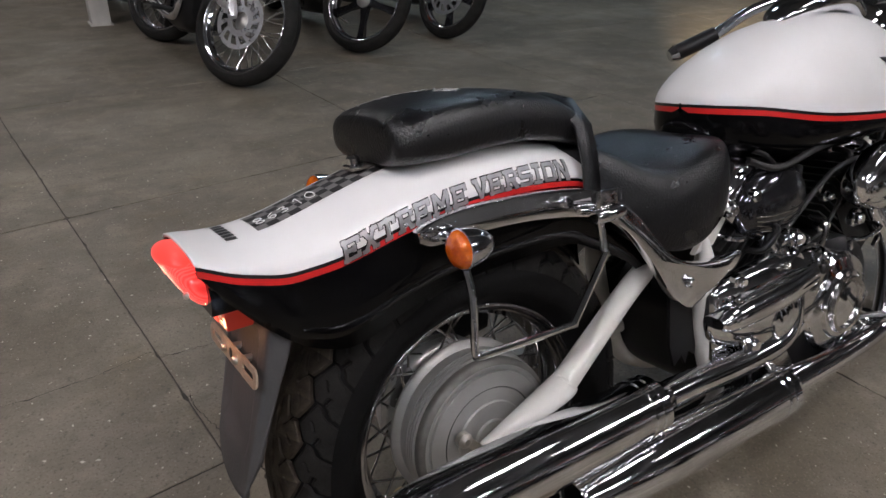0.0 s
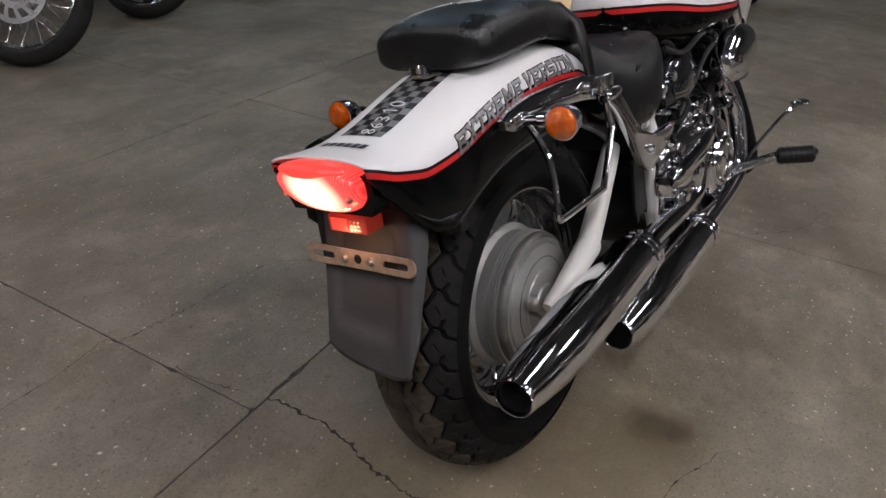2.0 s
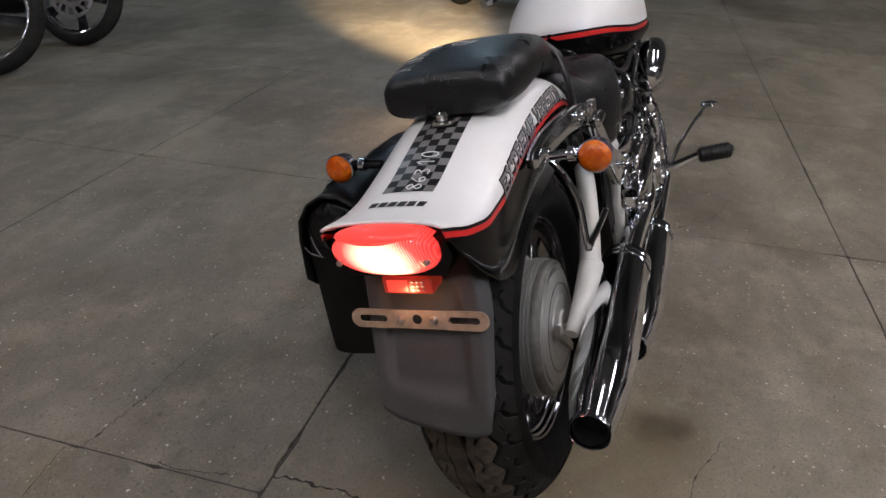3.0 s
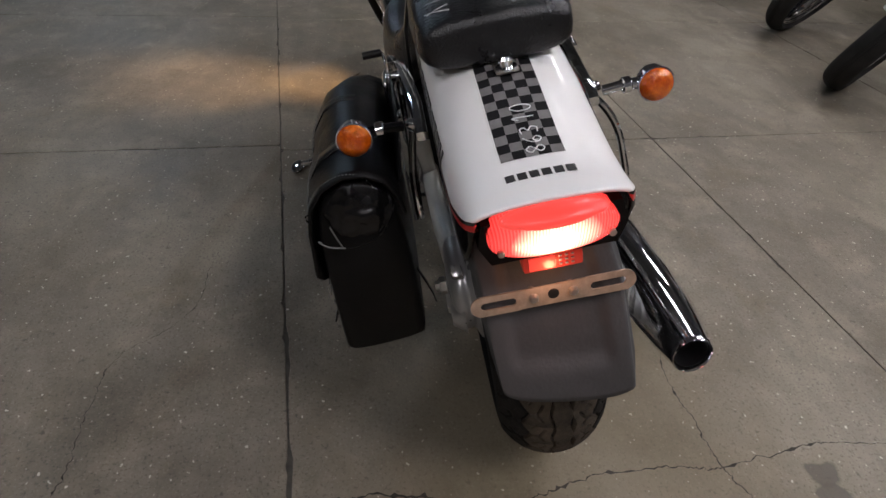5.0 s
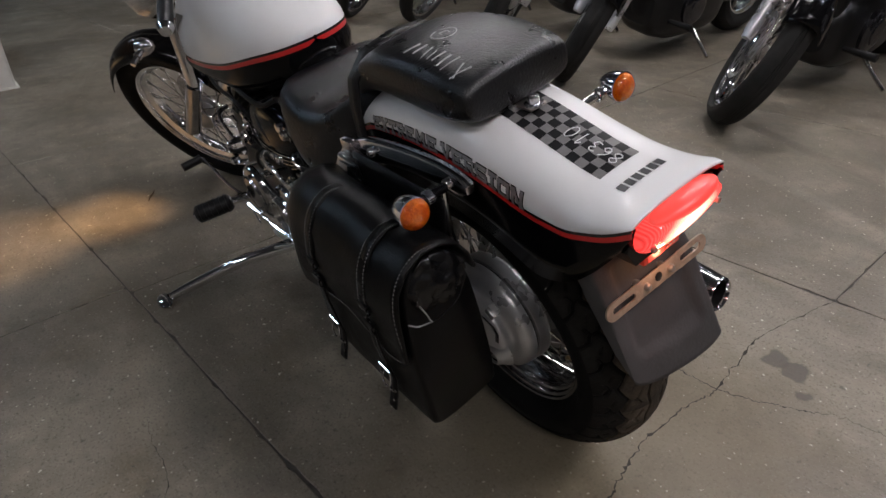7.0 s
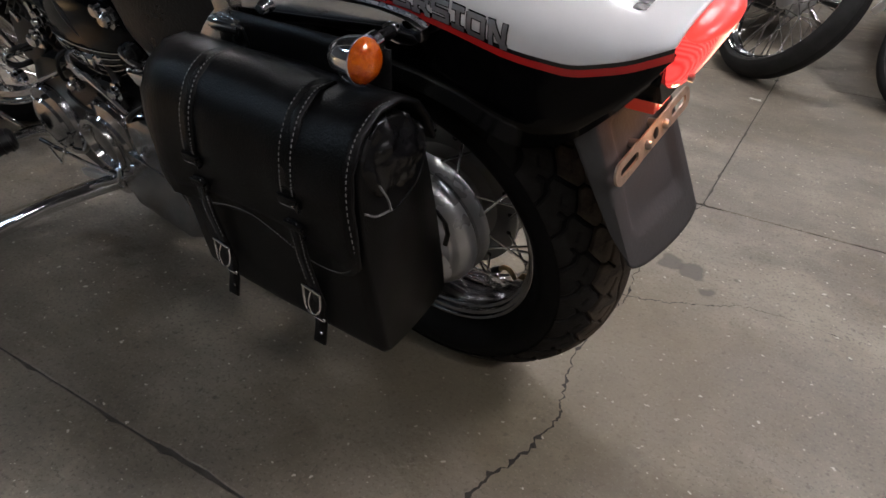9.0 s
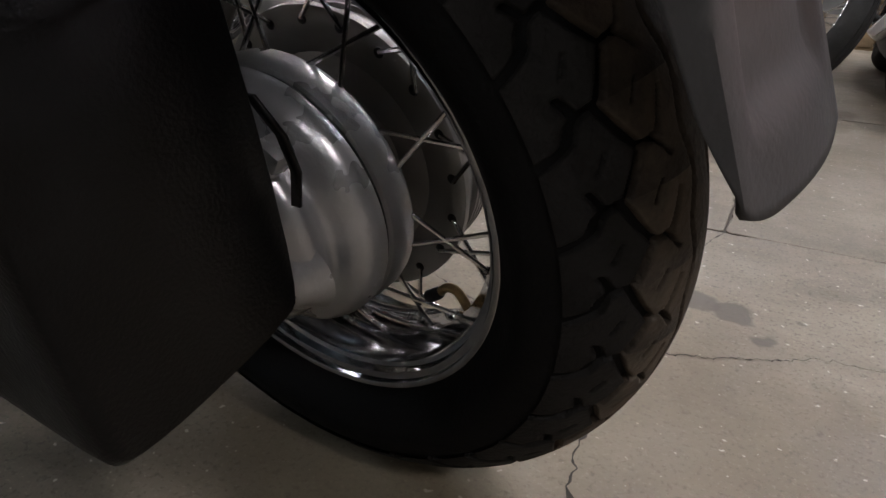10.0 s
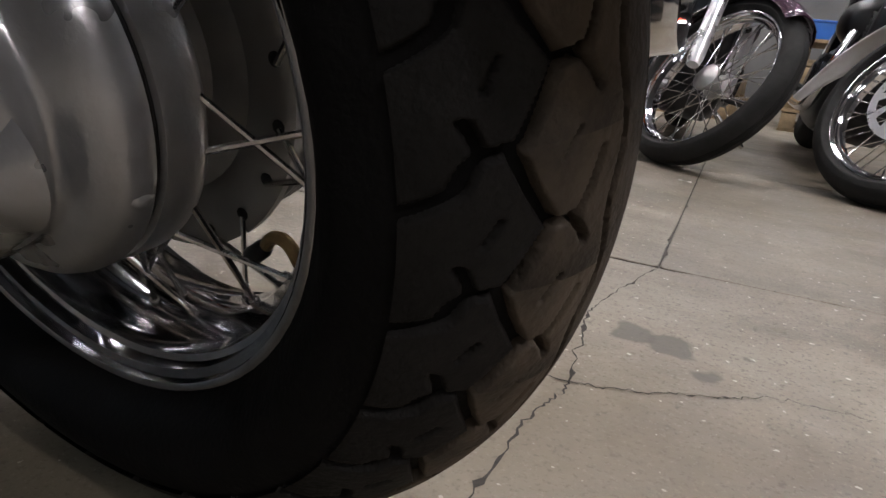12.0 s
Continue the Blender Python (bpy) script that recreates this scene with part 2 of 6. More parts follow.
# ---- the hall ----
def concrete():
    m = material("stained_concrete", (0.27, 0.244, 0.205), 0.56, 0.0, 0.3, 1.3, 0.45, 60, second=(0.145, 0.128, 0.104), rough_vary=0.14, detail=9)
    t = m.node_tree
    n, l = t.nodes, t.links
    p = n["Principled BSDF"]
    at = n.new("ShaderNodeNewGeometry")
    colour = p.inputs["Base Color"].links[0].from_socket

    def mixed(colour, fac, to, way="MIX"):
        mix = n.new("ShaderNodeMix")
        mix.data_type, mix.blend_type = "RGBA", way
        mix.inputs["B"].default_value = (*to, 1)
        l.new(fac, mix.inputs["Factor"])
        l.new(colour, mix.inputs["A"])
        return mix.outputs["Result"]

    def ranged(value, a, b, c, d):
        r = n.new("ShaderNodeMapRange")
        for k, v in enumerate((a, b, c, d)):
            r.inputs[k + 1].default_value = v
        l.new(value, r.inputs[0])
        return r.outputs[0]

    def noisy(scale, detail=5, rough=0.6):
        k = n.new("ShaderNodeTexNoise")
        k.inputs["Scale"].default_value, k.inputs["Detail"].default_value, k.inputs["Roughness"].default_value = scale, detail, rough
        l.new(at.outputs["Position"], k.inputs["Vector"])
        return k.outputs["Fac"]

    for k in list(n):
        if k.bl_idname == "ShaderNodeTexNoise":
            l.new(at.outputs["Position"], k.inputs["Vector"])
    # broad damp patches, warm wear, dark tyre grime, pale scuffs, grit, small pits
    colour = mixed(colour, ranged(noisy(1.15, 8, 0.6), 0.44, 0.62, 0, 0.5), (0.115, 0.1, 0.078))
    colour = mixed(colour, ranged(noisy(6.5, 8, 0.65), 0.5, 0.66, 0, 0.45), (0.34, 0.305, 0.245))
    colour = mixed(colour, ranged(noisy(4.1, 6, 0.6), 0.55, 0.68, 0, 0.5), (0.2, 0.155, 0.09))
    colour = mixed(colour, ranged(noisy(2.1, 10, 0.75), 0.47, 0.62, 0, 0.75), (0.1, 0.086, 0.064))
    colour = mixed(colour, ranged(noisy(26, 5, 0.65), 0.5, 0.66, 0, 0.35), (0.1, 0.088, 0.07))
    # soft mottling and wipe marks
    colour = mixed(colour, ranged(noisy(3.2, 7, 0.6), 0.5, 0.64, 0, 0.5), (0.11, 0.094, 0.068))
    colour = mixed(colour, ranged(noisy(9.5, 6, 0.62), 0.53, 0.66, 0, 0.4), (0.125, 0.108, 0.082))
    colour = mixed(colour, ranged(noisy(5.1, 7, 0.6), 0.54, 0.68, 0, 0.45), (0.32, 0.292, 0.235))
    for turn, wide, most, tint in ((0.5, 0.7, 0.5, (0.31, 0.283, 0.23)), (-0.9, 1.1, 0.6, (0.11, 0.096, 0.072))):
        laid, wipe = n.new("ShaderNodeMapping"), n.new("ShaderNodeTexNoise")
        laid.inputs["Rotation"].default_value = (0, 0, turn)
        laid.inputs["Scale"].default_value = (wide, wide * 2.3, 1)
        wipe.inputs["Scale"].default_value, wipe.inputs["Detail"].default_value, wipe.inputs["Roughness"].default_value, wipe.inputs["Distortion"].default_value = 1.0, 8, 0.62, 1.1
        l.new(at.outputs["Position"], laid.inputs["Vector"])
        l.new(laid.outputs[0], wipe.inputs["Vector"])
        colour = mixed(colour, ranged(wipe.outputs["Fac"], 0.48, 0.68, 0, most), tint)
    colour = mixed(colour, ranged(noisy(13, 6, 0.7), 0.6, 0.78, 0, 0.35), (0.33, 0.315, 0.285))
    colour = mixed(colour, ranged(noisy(75, 2, 0.5), 0.70, 0.72, 0, 0.9), (0.62, 0.6, 0.54))
    colour = mixed(colour, ranged(noisy(170, 4, 0.7), 0.56, 0.68, 0, 0.45), (0.36, 0.335, 0.29))
    colour = mixed(colour, ranged(noisy(150, 4, 0.7), 0.45, 0.36, 0, 0.7), (0.07, 0.06, 0.048))
    colour = mixed(colour, ranged(noisy(60, 4, 0.65), 0.4, 0.31, 0, 0.75), (0.07, 0.062, 0.05))
    # spills: centre, reach, tint
    warp = n.new("ShaderNodeTexNoise")
    warp.inputs["Scale"].default_value, warp.inputs["Detail"].default_value = 14, 4
    l.new(at.outputs["Position"], warp.inputs["Vector"])
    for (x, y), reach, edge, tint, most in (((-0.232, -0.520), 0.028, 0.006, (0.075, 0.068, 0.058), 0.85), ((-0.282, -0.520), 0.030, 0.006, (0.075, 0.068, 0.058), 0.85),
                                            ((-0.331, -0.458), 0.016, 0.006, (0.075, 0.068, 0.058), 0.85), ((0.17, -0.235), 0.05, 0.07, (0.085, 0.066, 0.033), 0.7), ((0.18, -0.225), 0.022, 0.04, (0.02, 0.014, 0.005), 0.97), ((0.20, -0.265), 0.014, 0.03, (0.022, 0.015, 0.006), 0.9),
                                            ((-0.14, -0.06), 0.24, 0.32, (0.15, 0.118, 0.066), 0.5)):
        gap = n.new("ShaderNodeVectorMath")
        gap.operation = "DISTANCE"
        gap.inputs[1].default_value = (x, y, 0)
        flat = n.new("ShaderNodeVectorMath")
        flat.operation = "MULTIPLY_ADD"
        flat.inputs[1].default_value = (0.07 if reach < 0.1 else 0.3,) * 3
        l.new(warp.outputs["Color"], flat.inputs[0])
        shift = n.new("ShaderNodeVectorMath")
        shift.operation = "ADD"
        shift.inputs[1].default_value = (-0.035 if reach < 0.1 else -0.15,) * 3
        l.new(at.outputs["Position"], shift.inputs[0])
        l.new(shift.outputs[0], flat.inputs[2])
        l.new(flat.outputs[0], gap.inputs[0])
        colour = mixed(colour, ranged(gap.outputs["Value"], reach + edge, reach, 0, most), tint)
    dust = n.new("ShaderNodeMix")
    dust.data_type, dust.blend_type = "RGBA", "MULTIPLY"
    dust.inputs["Factor"].default_value = 1.0
    dust.inputs["B"].default_value = (1.0, 0.965, 0.905, 1)
    l.new(colour, dust.inputs["A"])
    l.new(dust.outputs["Result"], p.inputs["Base Color"])
    return m


CONCRETE = concrete()
JOINT = material("joint_grime", (0.06, 0.054, 0.045), 0.9, 0.0, 0.4, 30, 0.6, 120)
CRACK = material("crack_grime", (0.03, 0.026, 0.02), 0.95, 0.0, 0.5, 50)
WALL = material("painted_block_wall", (0.12, 0.117, 0.112), 0.8, 0.0, 0.2, 1.5, 0.3, 40)
CEILING = material("dusty_steel_deck", (0.1, 0.105, 0.115), 0.7, 0.0, 0.25, 2, 0.2, 20)
COLUMN = material("scuffed_white_post", (0.62, 0.6, 0.56), 0.5, 0.0, 0.12, 7, 0.15, 60)
WOOD = material("weathered_pallet_wood", (0.24, 0.175, 0.1), 0.8, 0.0, 0.35, 12, 0.4, 90, random_tone=0.25)

HALL = (-7.0, 11.0, -8.0, 10.0)
TALL = 4.6


def hall():
    x0, x1, y0, y1 = HALL
    base = tagged(new("floor", mesh_of("floor", box((x1 - x0 + 0.4, y1 - y0 + 0.4, 0.2), ((x0 + x1) / 2, (y0 + y1) / 2, -0.1035)), JOINT)), "grey worn concrete floor with joints, cracks and stains", "floor", kind="structure")
    top = bmesh.new()
    box((x1 - x0 + 0.4, y1 - y0 + 0.4, 0.2), ((x0 + x1) / 2, (y0 + y1) / 2, TALL + 0.1), bm=top)
    for k in range(8):
        box((0.14, y1 - y0, 0.3), (x0 + 1.5 + 2.2 * k, (y0 + y1) / 2, TALL - 0.15), 0.01, bm=top)
    tagged(new("ceiling", mesh_of("ceiling", top, CEILING)), "dusty grey steel ceiling with beams", "ceiling", kind="structure")
    for name, size, at in (("wall_west", (0.2, y1 - y0, TALL), (x0 - 0.1, (y0 + y1) / 2, TALL / 2)), ("wall_east", (0.2, y1 - y0, TALL), (x1 + 0.1, (y0 + y1) / 2, TALL / 2)),
                           ("wall_south", (x1 - x0 + 0.4, 0.2, TALL), ((x0 + x1) / 2, y0 - 0.1, TALL / 2)), ("wall_north", (x1 - x0 + 0.4, 0.2, TALL), ((x0 + x1) / 2, y1 + 0.1, TALL / 2))):
        tagged(new(name, mesh_of(name, box(size, at), WALL)), "grey painted block wall of the hall", "wall", kind="structure")
    return base


FLOOR = hall()
TURN = radians(5.5)
SLAB_U, SLAB_V = 1.40, 1.318


def grid_place(u, v):
    c, s = math.cos(TURN), math.sin(TURN)
    return (-0.197 + u * c - v * s, -0.853 + u * s + v * c)


def slab_mesh(u0, u1, v0, v1, worn, seed, gap=0.0012):
    """One bay of concrete; the edges of a worn one are ragged and chipped."""
    rng = random.Random(seed)
    n = 70 if worn else 1
    corners = [(u0, v0), (u1, v0), (u1, v1), (u0, v1)]
    edge, lip = [], []
    for k in range(4):
        (a, b), (c, d) = corners[k], corners[(k + 1) % 4]
        ins = ((0, 1), (-1, 0), (0, -1), (1, 0))[k]
        bite = 0.0
        for i in range(n):
            t = (i + (0.5 if n > 1 else 0)) / n
            p, q = a + (c - a) * t, b + (d - b) * t
            bite = rng.uniform(0.002, 0.006) if rng.random() < 0.07 else bite * 0.35
            off = gap + (rng.uniform(0, 0.0009) + bite if worn else 0.0)
            far = off + 0.0012 + (rng.uniform(0, 0.0012) if worn else 0.0)
            if n == 1:
                back = ((1, 1), (-1, 1), (-1, -1), (1, -1))[k]
                edge.append((p + back[0] * off, q + back[1] * off))
                lip.append((p + back[0] * far, q + back[1] * far))
            else:
                edge.append((p + ins[0] * off, q + ins[1] * off))
                lip.append((p + ins[0] * far, q + ins[1] * far))
    bm = bmesh.new()
    rows = [[bm.verts.new((*grid_place(*p), z)) for p in ring] for ring, z in ((edge, -0.012), (edge, -0.0016), (lip, 0.0))]
    m = len(edge)
    for k, (a, b) in enumerate(zip(rows, rows[1:])):
        for i in range(m):
            bm.faces.new((a[i], a[(i + 1) % m], b[(i + 1) % m], b[i])).material_index = 1 - k
    bm.faces.new(rows[-1])
    return bm


def slabs():
    for i in range(-6, 9):
        for j in range(-6, 9):
            if j == 0 and i == 0:
                continue
            u0, u1 = i * SLAB_U, (i + 1) * SLAB_U
            if j == 0 and i == -1:
                u1 = SLAB_U
            if j > 0:
                u0, u1 = u0 + 0.035, u1 + 0.035
            x, y = grid_place(u0 + 0.7, j * SLAB_V + 0.66)
            if HALL[0] - 1 < x < HALL[1] + 1 and HALL[2] - 1 < y < HALL[3] + 1:
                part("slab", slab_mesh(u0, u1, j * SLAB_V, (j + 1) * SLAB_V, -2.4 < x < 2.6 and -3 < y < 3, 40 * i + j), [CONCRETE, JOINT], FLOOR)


def crack(points, wide, seed):
    """A ragged, forking line that dies away at its far end."""
    rng = random.Random(seed)
    line = smooth_line([(*p, 0) for p in points], 18)
    bm, a_row, b_row = bmesh.new(), [], []
    for k, p in enumerate(line):
        q = line[min(k + 1, len(line) - 1)] - line[max(k - 1, 0)]
        side = np.array([-q[1], q[0], 0]) / (np.hypot(q[0], q[1]) + 1e-9)
        sway = 0.008 * noise.noise(Vector((k * 0.11, seed * 7.3, 0))) + 0.006 * noise.noise(Vector((k * 0.47, seed * 3.1, 4)))
        mid = p + side * (sway + rng.uniform(-0.0022, 0.0022))
        half = wide * (0.2 + 0.5 * rng.random() + (1.6 * rng.random() if rng.random() < 0.14 else 0)) * (1 - 0.6 * k / len(line)) / 2
        a_row.append((*(mid + side * half)[:2], 0.0009))
        b_row.append((*(mid - side * half)[:2], 0.0009))
    return loft([a_row, b_row], closed=False, caps=False, bm=bm)


CRACKS = (([(-0.248, 0.463), (-0.227, 0.334), (-0.248, 0.205), (-0.262, 0.089), (-0.243, 0.02), (-0.208, -0.1), (-0.204, -0.25), (-0.21, -0.33), (-0.172, -0.5), (-0.168, -0.65), (-0.197, -0.85)], 0.008),
          ([(-0.21, -0.33), (-0.1, -0.322), (0.034, -0.312), (0.2, -0.36)], 0.005), ([(-0.21, -0.33), (-0.28, -0.356), (-0.364, -0.41), (-0.45, -0.46), (-0.6, -0.47)], 0.004),
          ([(-0.328, 0.87), (-0.22, 0.862), (-0.114, 0.855), (0.012, 0.858), (0.135, 0.84), (0.26, 0.73), (0.5, 0.7)], 0.003), ([(-0.3, 0.70), (-0.3, 0.63), (-0.26, 0.52)], 0.005),
          ([(1.17, -0.19), (1.3, -0.3), (1.5, -0.36)], 0.004), ([(-0.34, 0.9), (-0.6, 0.86), (-0.9, 0.9)], 0.0035))


# ---- wheels ----
def crown(y, radius, wide, bulge):
    """The outer radius of a tyre at a distance from its middle."""
    y = min(abs(y), bulge * 0.98)
    return radius - (bulge - math.sqrt(bulge * bulge - y * y))


def tyre_profile(radius, wide, rim, drop=0.0, bulge=None, grooves=0):
    bulge = bulge or wide * 0.56
    half = wide / 2
    tread = [(crown(y, radius, wide, bulge) - drop, y) for y in np.linspace(-half * 0.93, half * 0.93, 13)]
    side_r = tread[0][0]
    if grooves:
        cut = []
        for r, y in tread:
            cut.append((r, y))
            if abs(y) < half * 0.2:
                cut += [(r, y + 0.0022), (r - 0.005, y + 0.003), (r - 0.005, y + 0.005), (r, y + 0.0058)]
        tread = cut
    side = smooth_line([(rim - 0.004, half * 0.62), (rim + 0.006, half * 0.72), (rim + (side_r - rim) * 0.45, half * 1.0), (side_r - 0.012, half * 1.0), (side_r, half * 0.93)], 4)
    return [(r, -y) for r, y in side] + tread[1:-1] + [(r, y) for r, y in side[::-1]]


def rim_profile(rim, wide):
    h = wide / 2 * 0.66
    return [(rim + 0.003, -h), (rim + 0.004, -h - 0.001), (rim + 0.003, -h - 0.003), (rim - 0.001, -h - 0.004), (rim - 0.004, -h - 0.002), (rim - 0.0045, -h + 0.003), (rim - 0.010, -h + 0.005), (rim - 0.0105, -h + 0.013), (rim - 0.0145, -h + 0.015), (rim - 0.016, -h * 0.5), (rim - 0.026, -h * 0.3),
            (rim - 0.026, h * 0.3), (rim - 0.016, h * 0.5), (rim - 0.0145, h - 0.015), (rim - 0.0105, h - 0.013), (rim - 0.010, h - 0.005), (rim - 0.0045, h - 0.003), (rim - 0.004, h + 0.002), (rim - 0.001, h + 0.004), (rim + 0.003, h + 0.003), (rim + 0.004, h + 0.001), (rim + 0.003, h), (rim - 0.006, h - 0.004), (rim - 0.02, h * 0.25), (rim - 0.02, -h * 0.25), (rim - 0.006, -h + 0.004), (rim + 0.003, -h)]


STORE = {}


def shared(key, build):
    if key not in STORE:
        STORE[key] = build()
    return STORE[key]


def one_spoke(parent, p, q, thick):
    """A wire spoke from p at the flange to q in the rim's well, with its nipple."""
    long = round((q - p).length, 3)
    me = shared(("spoke", long, thick), lambda: mesh_of("spoke", tube([(0, 0, 0), (0, 0, long * 0.88), (0, 0, long * 0.885), (0, 0, long)], [thick, thick, thick * 1.7, thick * 1.7], 7, soft=False), WORN_CHROME))
    part("spoke", me, None, parent, at=Matrix.Translation(p) @ (q - p).to_track_quat("Z", "Y").to_matrix().to_4x4())


def spokes(parent, count, hub_r, hub_y, rim_r, thick=0.0022, cross=0.55):
    """Laced wire spokes from two hub flanges to the rim's well."""
    for k in range(count):
        side = 1 if k % 2 else -1
        lean = cross if (k // 2) % 2 else -cross
        a = 2 * math.pi * k / count
        one_spoke(parent, Vector((hub_r * math.cos(a + lean), side * hub_y, hub_r * math.sin(a + lean))), Vector((rim_r * math.cos(a), side * hub_y * 0.18, rim_r * math.sin(a))), thick)


AXLE = (-0.004, 0.331)


# grooves of one pitch as (along the pitch, mm from the middle), with half widths in mm
ZIGZAG = (((-0.46, 47.0), (-0.42, 48.6), (-0.2, 54.5), (-0.03, 59.0), (0.0, 61.5), (0.07, 60.6), (0.3, 55.2), (0.5, 48.6), (0.54, 47.0), (0.58, 48.6), (0.8, 54.5), (0.97, 59.0), (1.0, 61.5), (1.07, 60.6), (1.3, 55.2), (1.5, 48.6), (1.54, 47.0)), 2.1)
GROOVES = (ZIGZAG, (((0.0, 60.5), (0.0, 64.0), (0.03, 69.5), (0.09, 72.2), (0.25, 74.9), (0.30, 77.6), (0.36, 82.0), (0.44, 88.0)), 2.0), (((0.02, 69.5), (-0.1, 71.4), (-0.19, 73.0)), 1.3),
           (((0.54, 47.0), (0.53, 42.5), (0.51, 37.0)), 2.0), (((0.51, 37.0), (0.42, 33.6), (0.28, 30.0), (0.13, 26.6)), 1.4), (((0.53, 38.5), (0.62, 34.0), (0.74, 30.0)), 1.5), (((0.46, 64.0), (0.64, 68.2)), 0.75), (((-0.05, 38.6), (0.13, 44.8)), 0.75),
           (tuple((k / 12, 15.0 + 2.6 * math.cos(2 * math.pi * (k / 12 - 0.55))) for k in range(-8, 25)), 1.5))


def tread_blocks(tyre, radius, wide, pitches, bulge, phase):
    """Moulded tread: shoulder lugs and ribs whose grooves are cut down to the carcass; each block is its own piece."""
    step = 2 * math.pi / pitches

    def at(u, y, h):
        r = crown(y, radius, wide, bulge)
        slope = math.asin(max(-0.97, min(0.97, y / bulge)))
        y, r = y + h * math.sin(slope), r + h * math.cos(slope)
        return (-r * math.cos(u * step), y, -r * math.sin(u * step))

    def depth(us, ys):
        """Metres below the worn face, over a grid."""
        arc = (np.array([crown(y, radius, wide, bulge) for y in ys]) * step * 1000)[None, :]
        low = np.zeros((len(us), len(ys)))
        for line, half in GROOVES:
            near = np.full(low.shape, 99.0)
            for shift in (-1, 0, 1):
                for (a, b), (c, d) in zip(line, line[1:]):
                    px, py = (us[:, None] - a - shift) * arc, (ys * 1000)[None, :] - b
                    qx, qy = (c - a) * arc, d - b
                    t = np.clip((px * qx + py * qy) / (qx * qx + qy * qy), 0, 1)
                    near = np.minimum(near, np.hypot(px - t * qx, py - t * qy))
            t = np.clip((half + 0.8 - near) / 1.3, 0, 1)
            low = np.maximum(low, (0.0078 if half > 1 else 0.0035) * t * t * (3 - 2 * t))
        return low

    zig = np.array(ZIGZAG[0])
    edge = lambda u: np.interp(u, zig[:, 0], zig[:, 1])
    lug_line = lambda y: np.interp(y * 1000, [61, 64, 69.5, 72.2, 74.9, 77.6, 82, 88], [0, 0, 0.03, 0.09, 0.25, 0.30, 0.36, 0.44])
    # shoulder lug (shade darkened into its rubber), zigzag rib, middle rib
    for us, ys, keep, rubber, sides in ((np.linspace(-0.02, 1.46, 84), np.linspace(0.0455, 0.0845, 38), lambda u, y: y * 1000 > edge(u % 1.0) and 0 < u - lug_line(y) < 1, SHOULDER, (1, -1)),
                                 (np.linspace(0, 1, 57), np.linspace(0.0125, 0.0625, 46), lambda u, y: 15.0 + 2.6 * math.cos(2 * math.pi * (u - 0.55)) < y * 1000 < edge(u), TREAD, (1, -1)),
                                 (np.linspace(0, 1, 33), np.linspace(-0.0178, 0.0178, 29), lambda u, y: abs(y) * 1000 < 15.0 + 2.6 * math.cos(2 * math.pi * (u - 0.55)), TREAD, (0,))):
        low = depth(us, np.abs(ys))
        for side in sides:
            bm = bmesh.new()
            grid = {}
            for i in range(len(us) - 1):
                for j in range(len(ys) - 1):
                    if low[i:i + 2, j:j + 2].min() > 0.0074 or not keep((us[i] + us[i + 1]) / 2, (ys[j] + ys[j + 1]) / 2):
                        continue
                    quad = []
                    for a, b in ((i, j), (i + 1, j), (i + 1, j + 1), (i, j + 1)):
                        if (a, b) not in grid:
                            grid[a, b] = bm.verts.new(at(us[a] + (0.5 if side < 0 else 0), (side or 1) * ys[b], -low[a, b]))
                        quad.append(grid[a, b])
                    bm.faces.new(quad if side < 0 else quad[::-1])
            me = mesh_of("tread_block", bm, rubber, 75, recalc=False)
            for k in range(pitches):
                part("tread_block", me, None, tyre, at=Matrix.Rotation(-phase - k * step, 4, "Y"))


# ---- the motorcycle that the camera goes round ----
LEAN = 13.5
STAND = pose(0, -0.010, -0.005, -LEAN, 0, 0)
BIKE = thing("motorcycle", STAND, "white and black cruiser motorcycle leaning on its side stand", "motorcycle")

# x, height of the middle, half width, height of the stripe, lower edge
FENDER = [(-0.372, 0.7135, 0.083, 0.702, 0.694), (-0.358, 0.7125, 0.09, 0.6968, 0.668), (-0.335, 0.711, 0.094, 0.687, 0.64), (-0.31, 0.711, 0.097, 0.6796, 0.612), (-0.28, 0.7145, 0.1, 0.673, 0.585),
          (-0.25, 0.7205, 0.101, 0.673, 0.567), (-0.2, 0.735, 0.102, 0.678, 0.556), (-0.12, 0.7565, 0.102, 0.696, 0.582), (-0.04, 0.77, 0.102, 0.708, 0.597), (0.06, 0.77, 0.102, 0.712, 0.602),
          (0.16, 0.752, 0.101, 0.703, 0.6), (0.21, 0.731, 0.1, 0.685, 0.58), (0.26, 0.695, 0.098, 0.655, 0.555), (0.31, 0.64, 0.095, 0.607, 0.52), (0.35, 0.575, 0.092, 0.55, 0.47)]
FENDER_LINE = [tuple(p) for p in smooth_line(FENDER, 4)]


def fender_row(x):
    rows = np.array(FENDER_LINE)
    return [float(np.interp(x, rows[:, 0], rows[:, k])) for k in range(1, 5)]


def fender_side(x, z):
    """Half width of the rear fender at a height."""
    mid, half, stripe, _ = fender_row(x)
    if z <= stripe:
        return half
    t = min(0.999, (z - stripe) / (mid - stripe))
    return half * (1 - t**1.9) ** (1 / 2.6)


def fender_top(x, y):
    mid, half, stripe, _ = fender_row(x)
    t = min(0.999, abs(y) / half)
    return stripe + (mid - stripe) * (1 - t**2.6) ** (1 / 1.9)


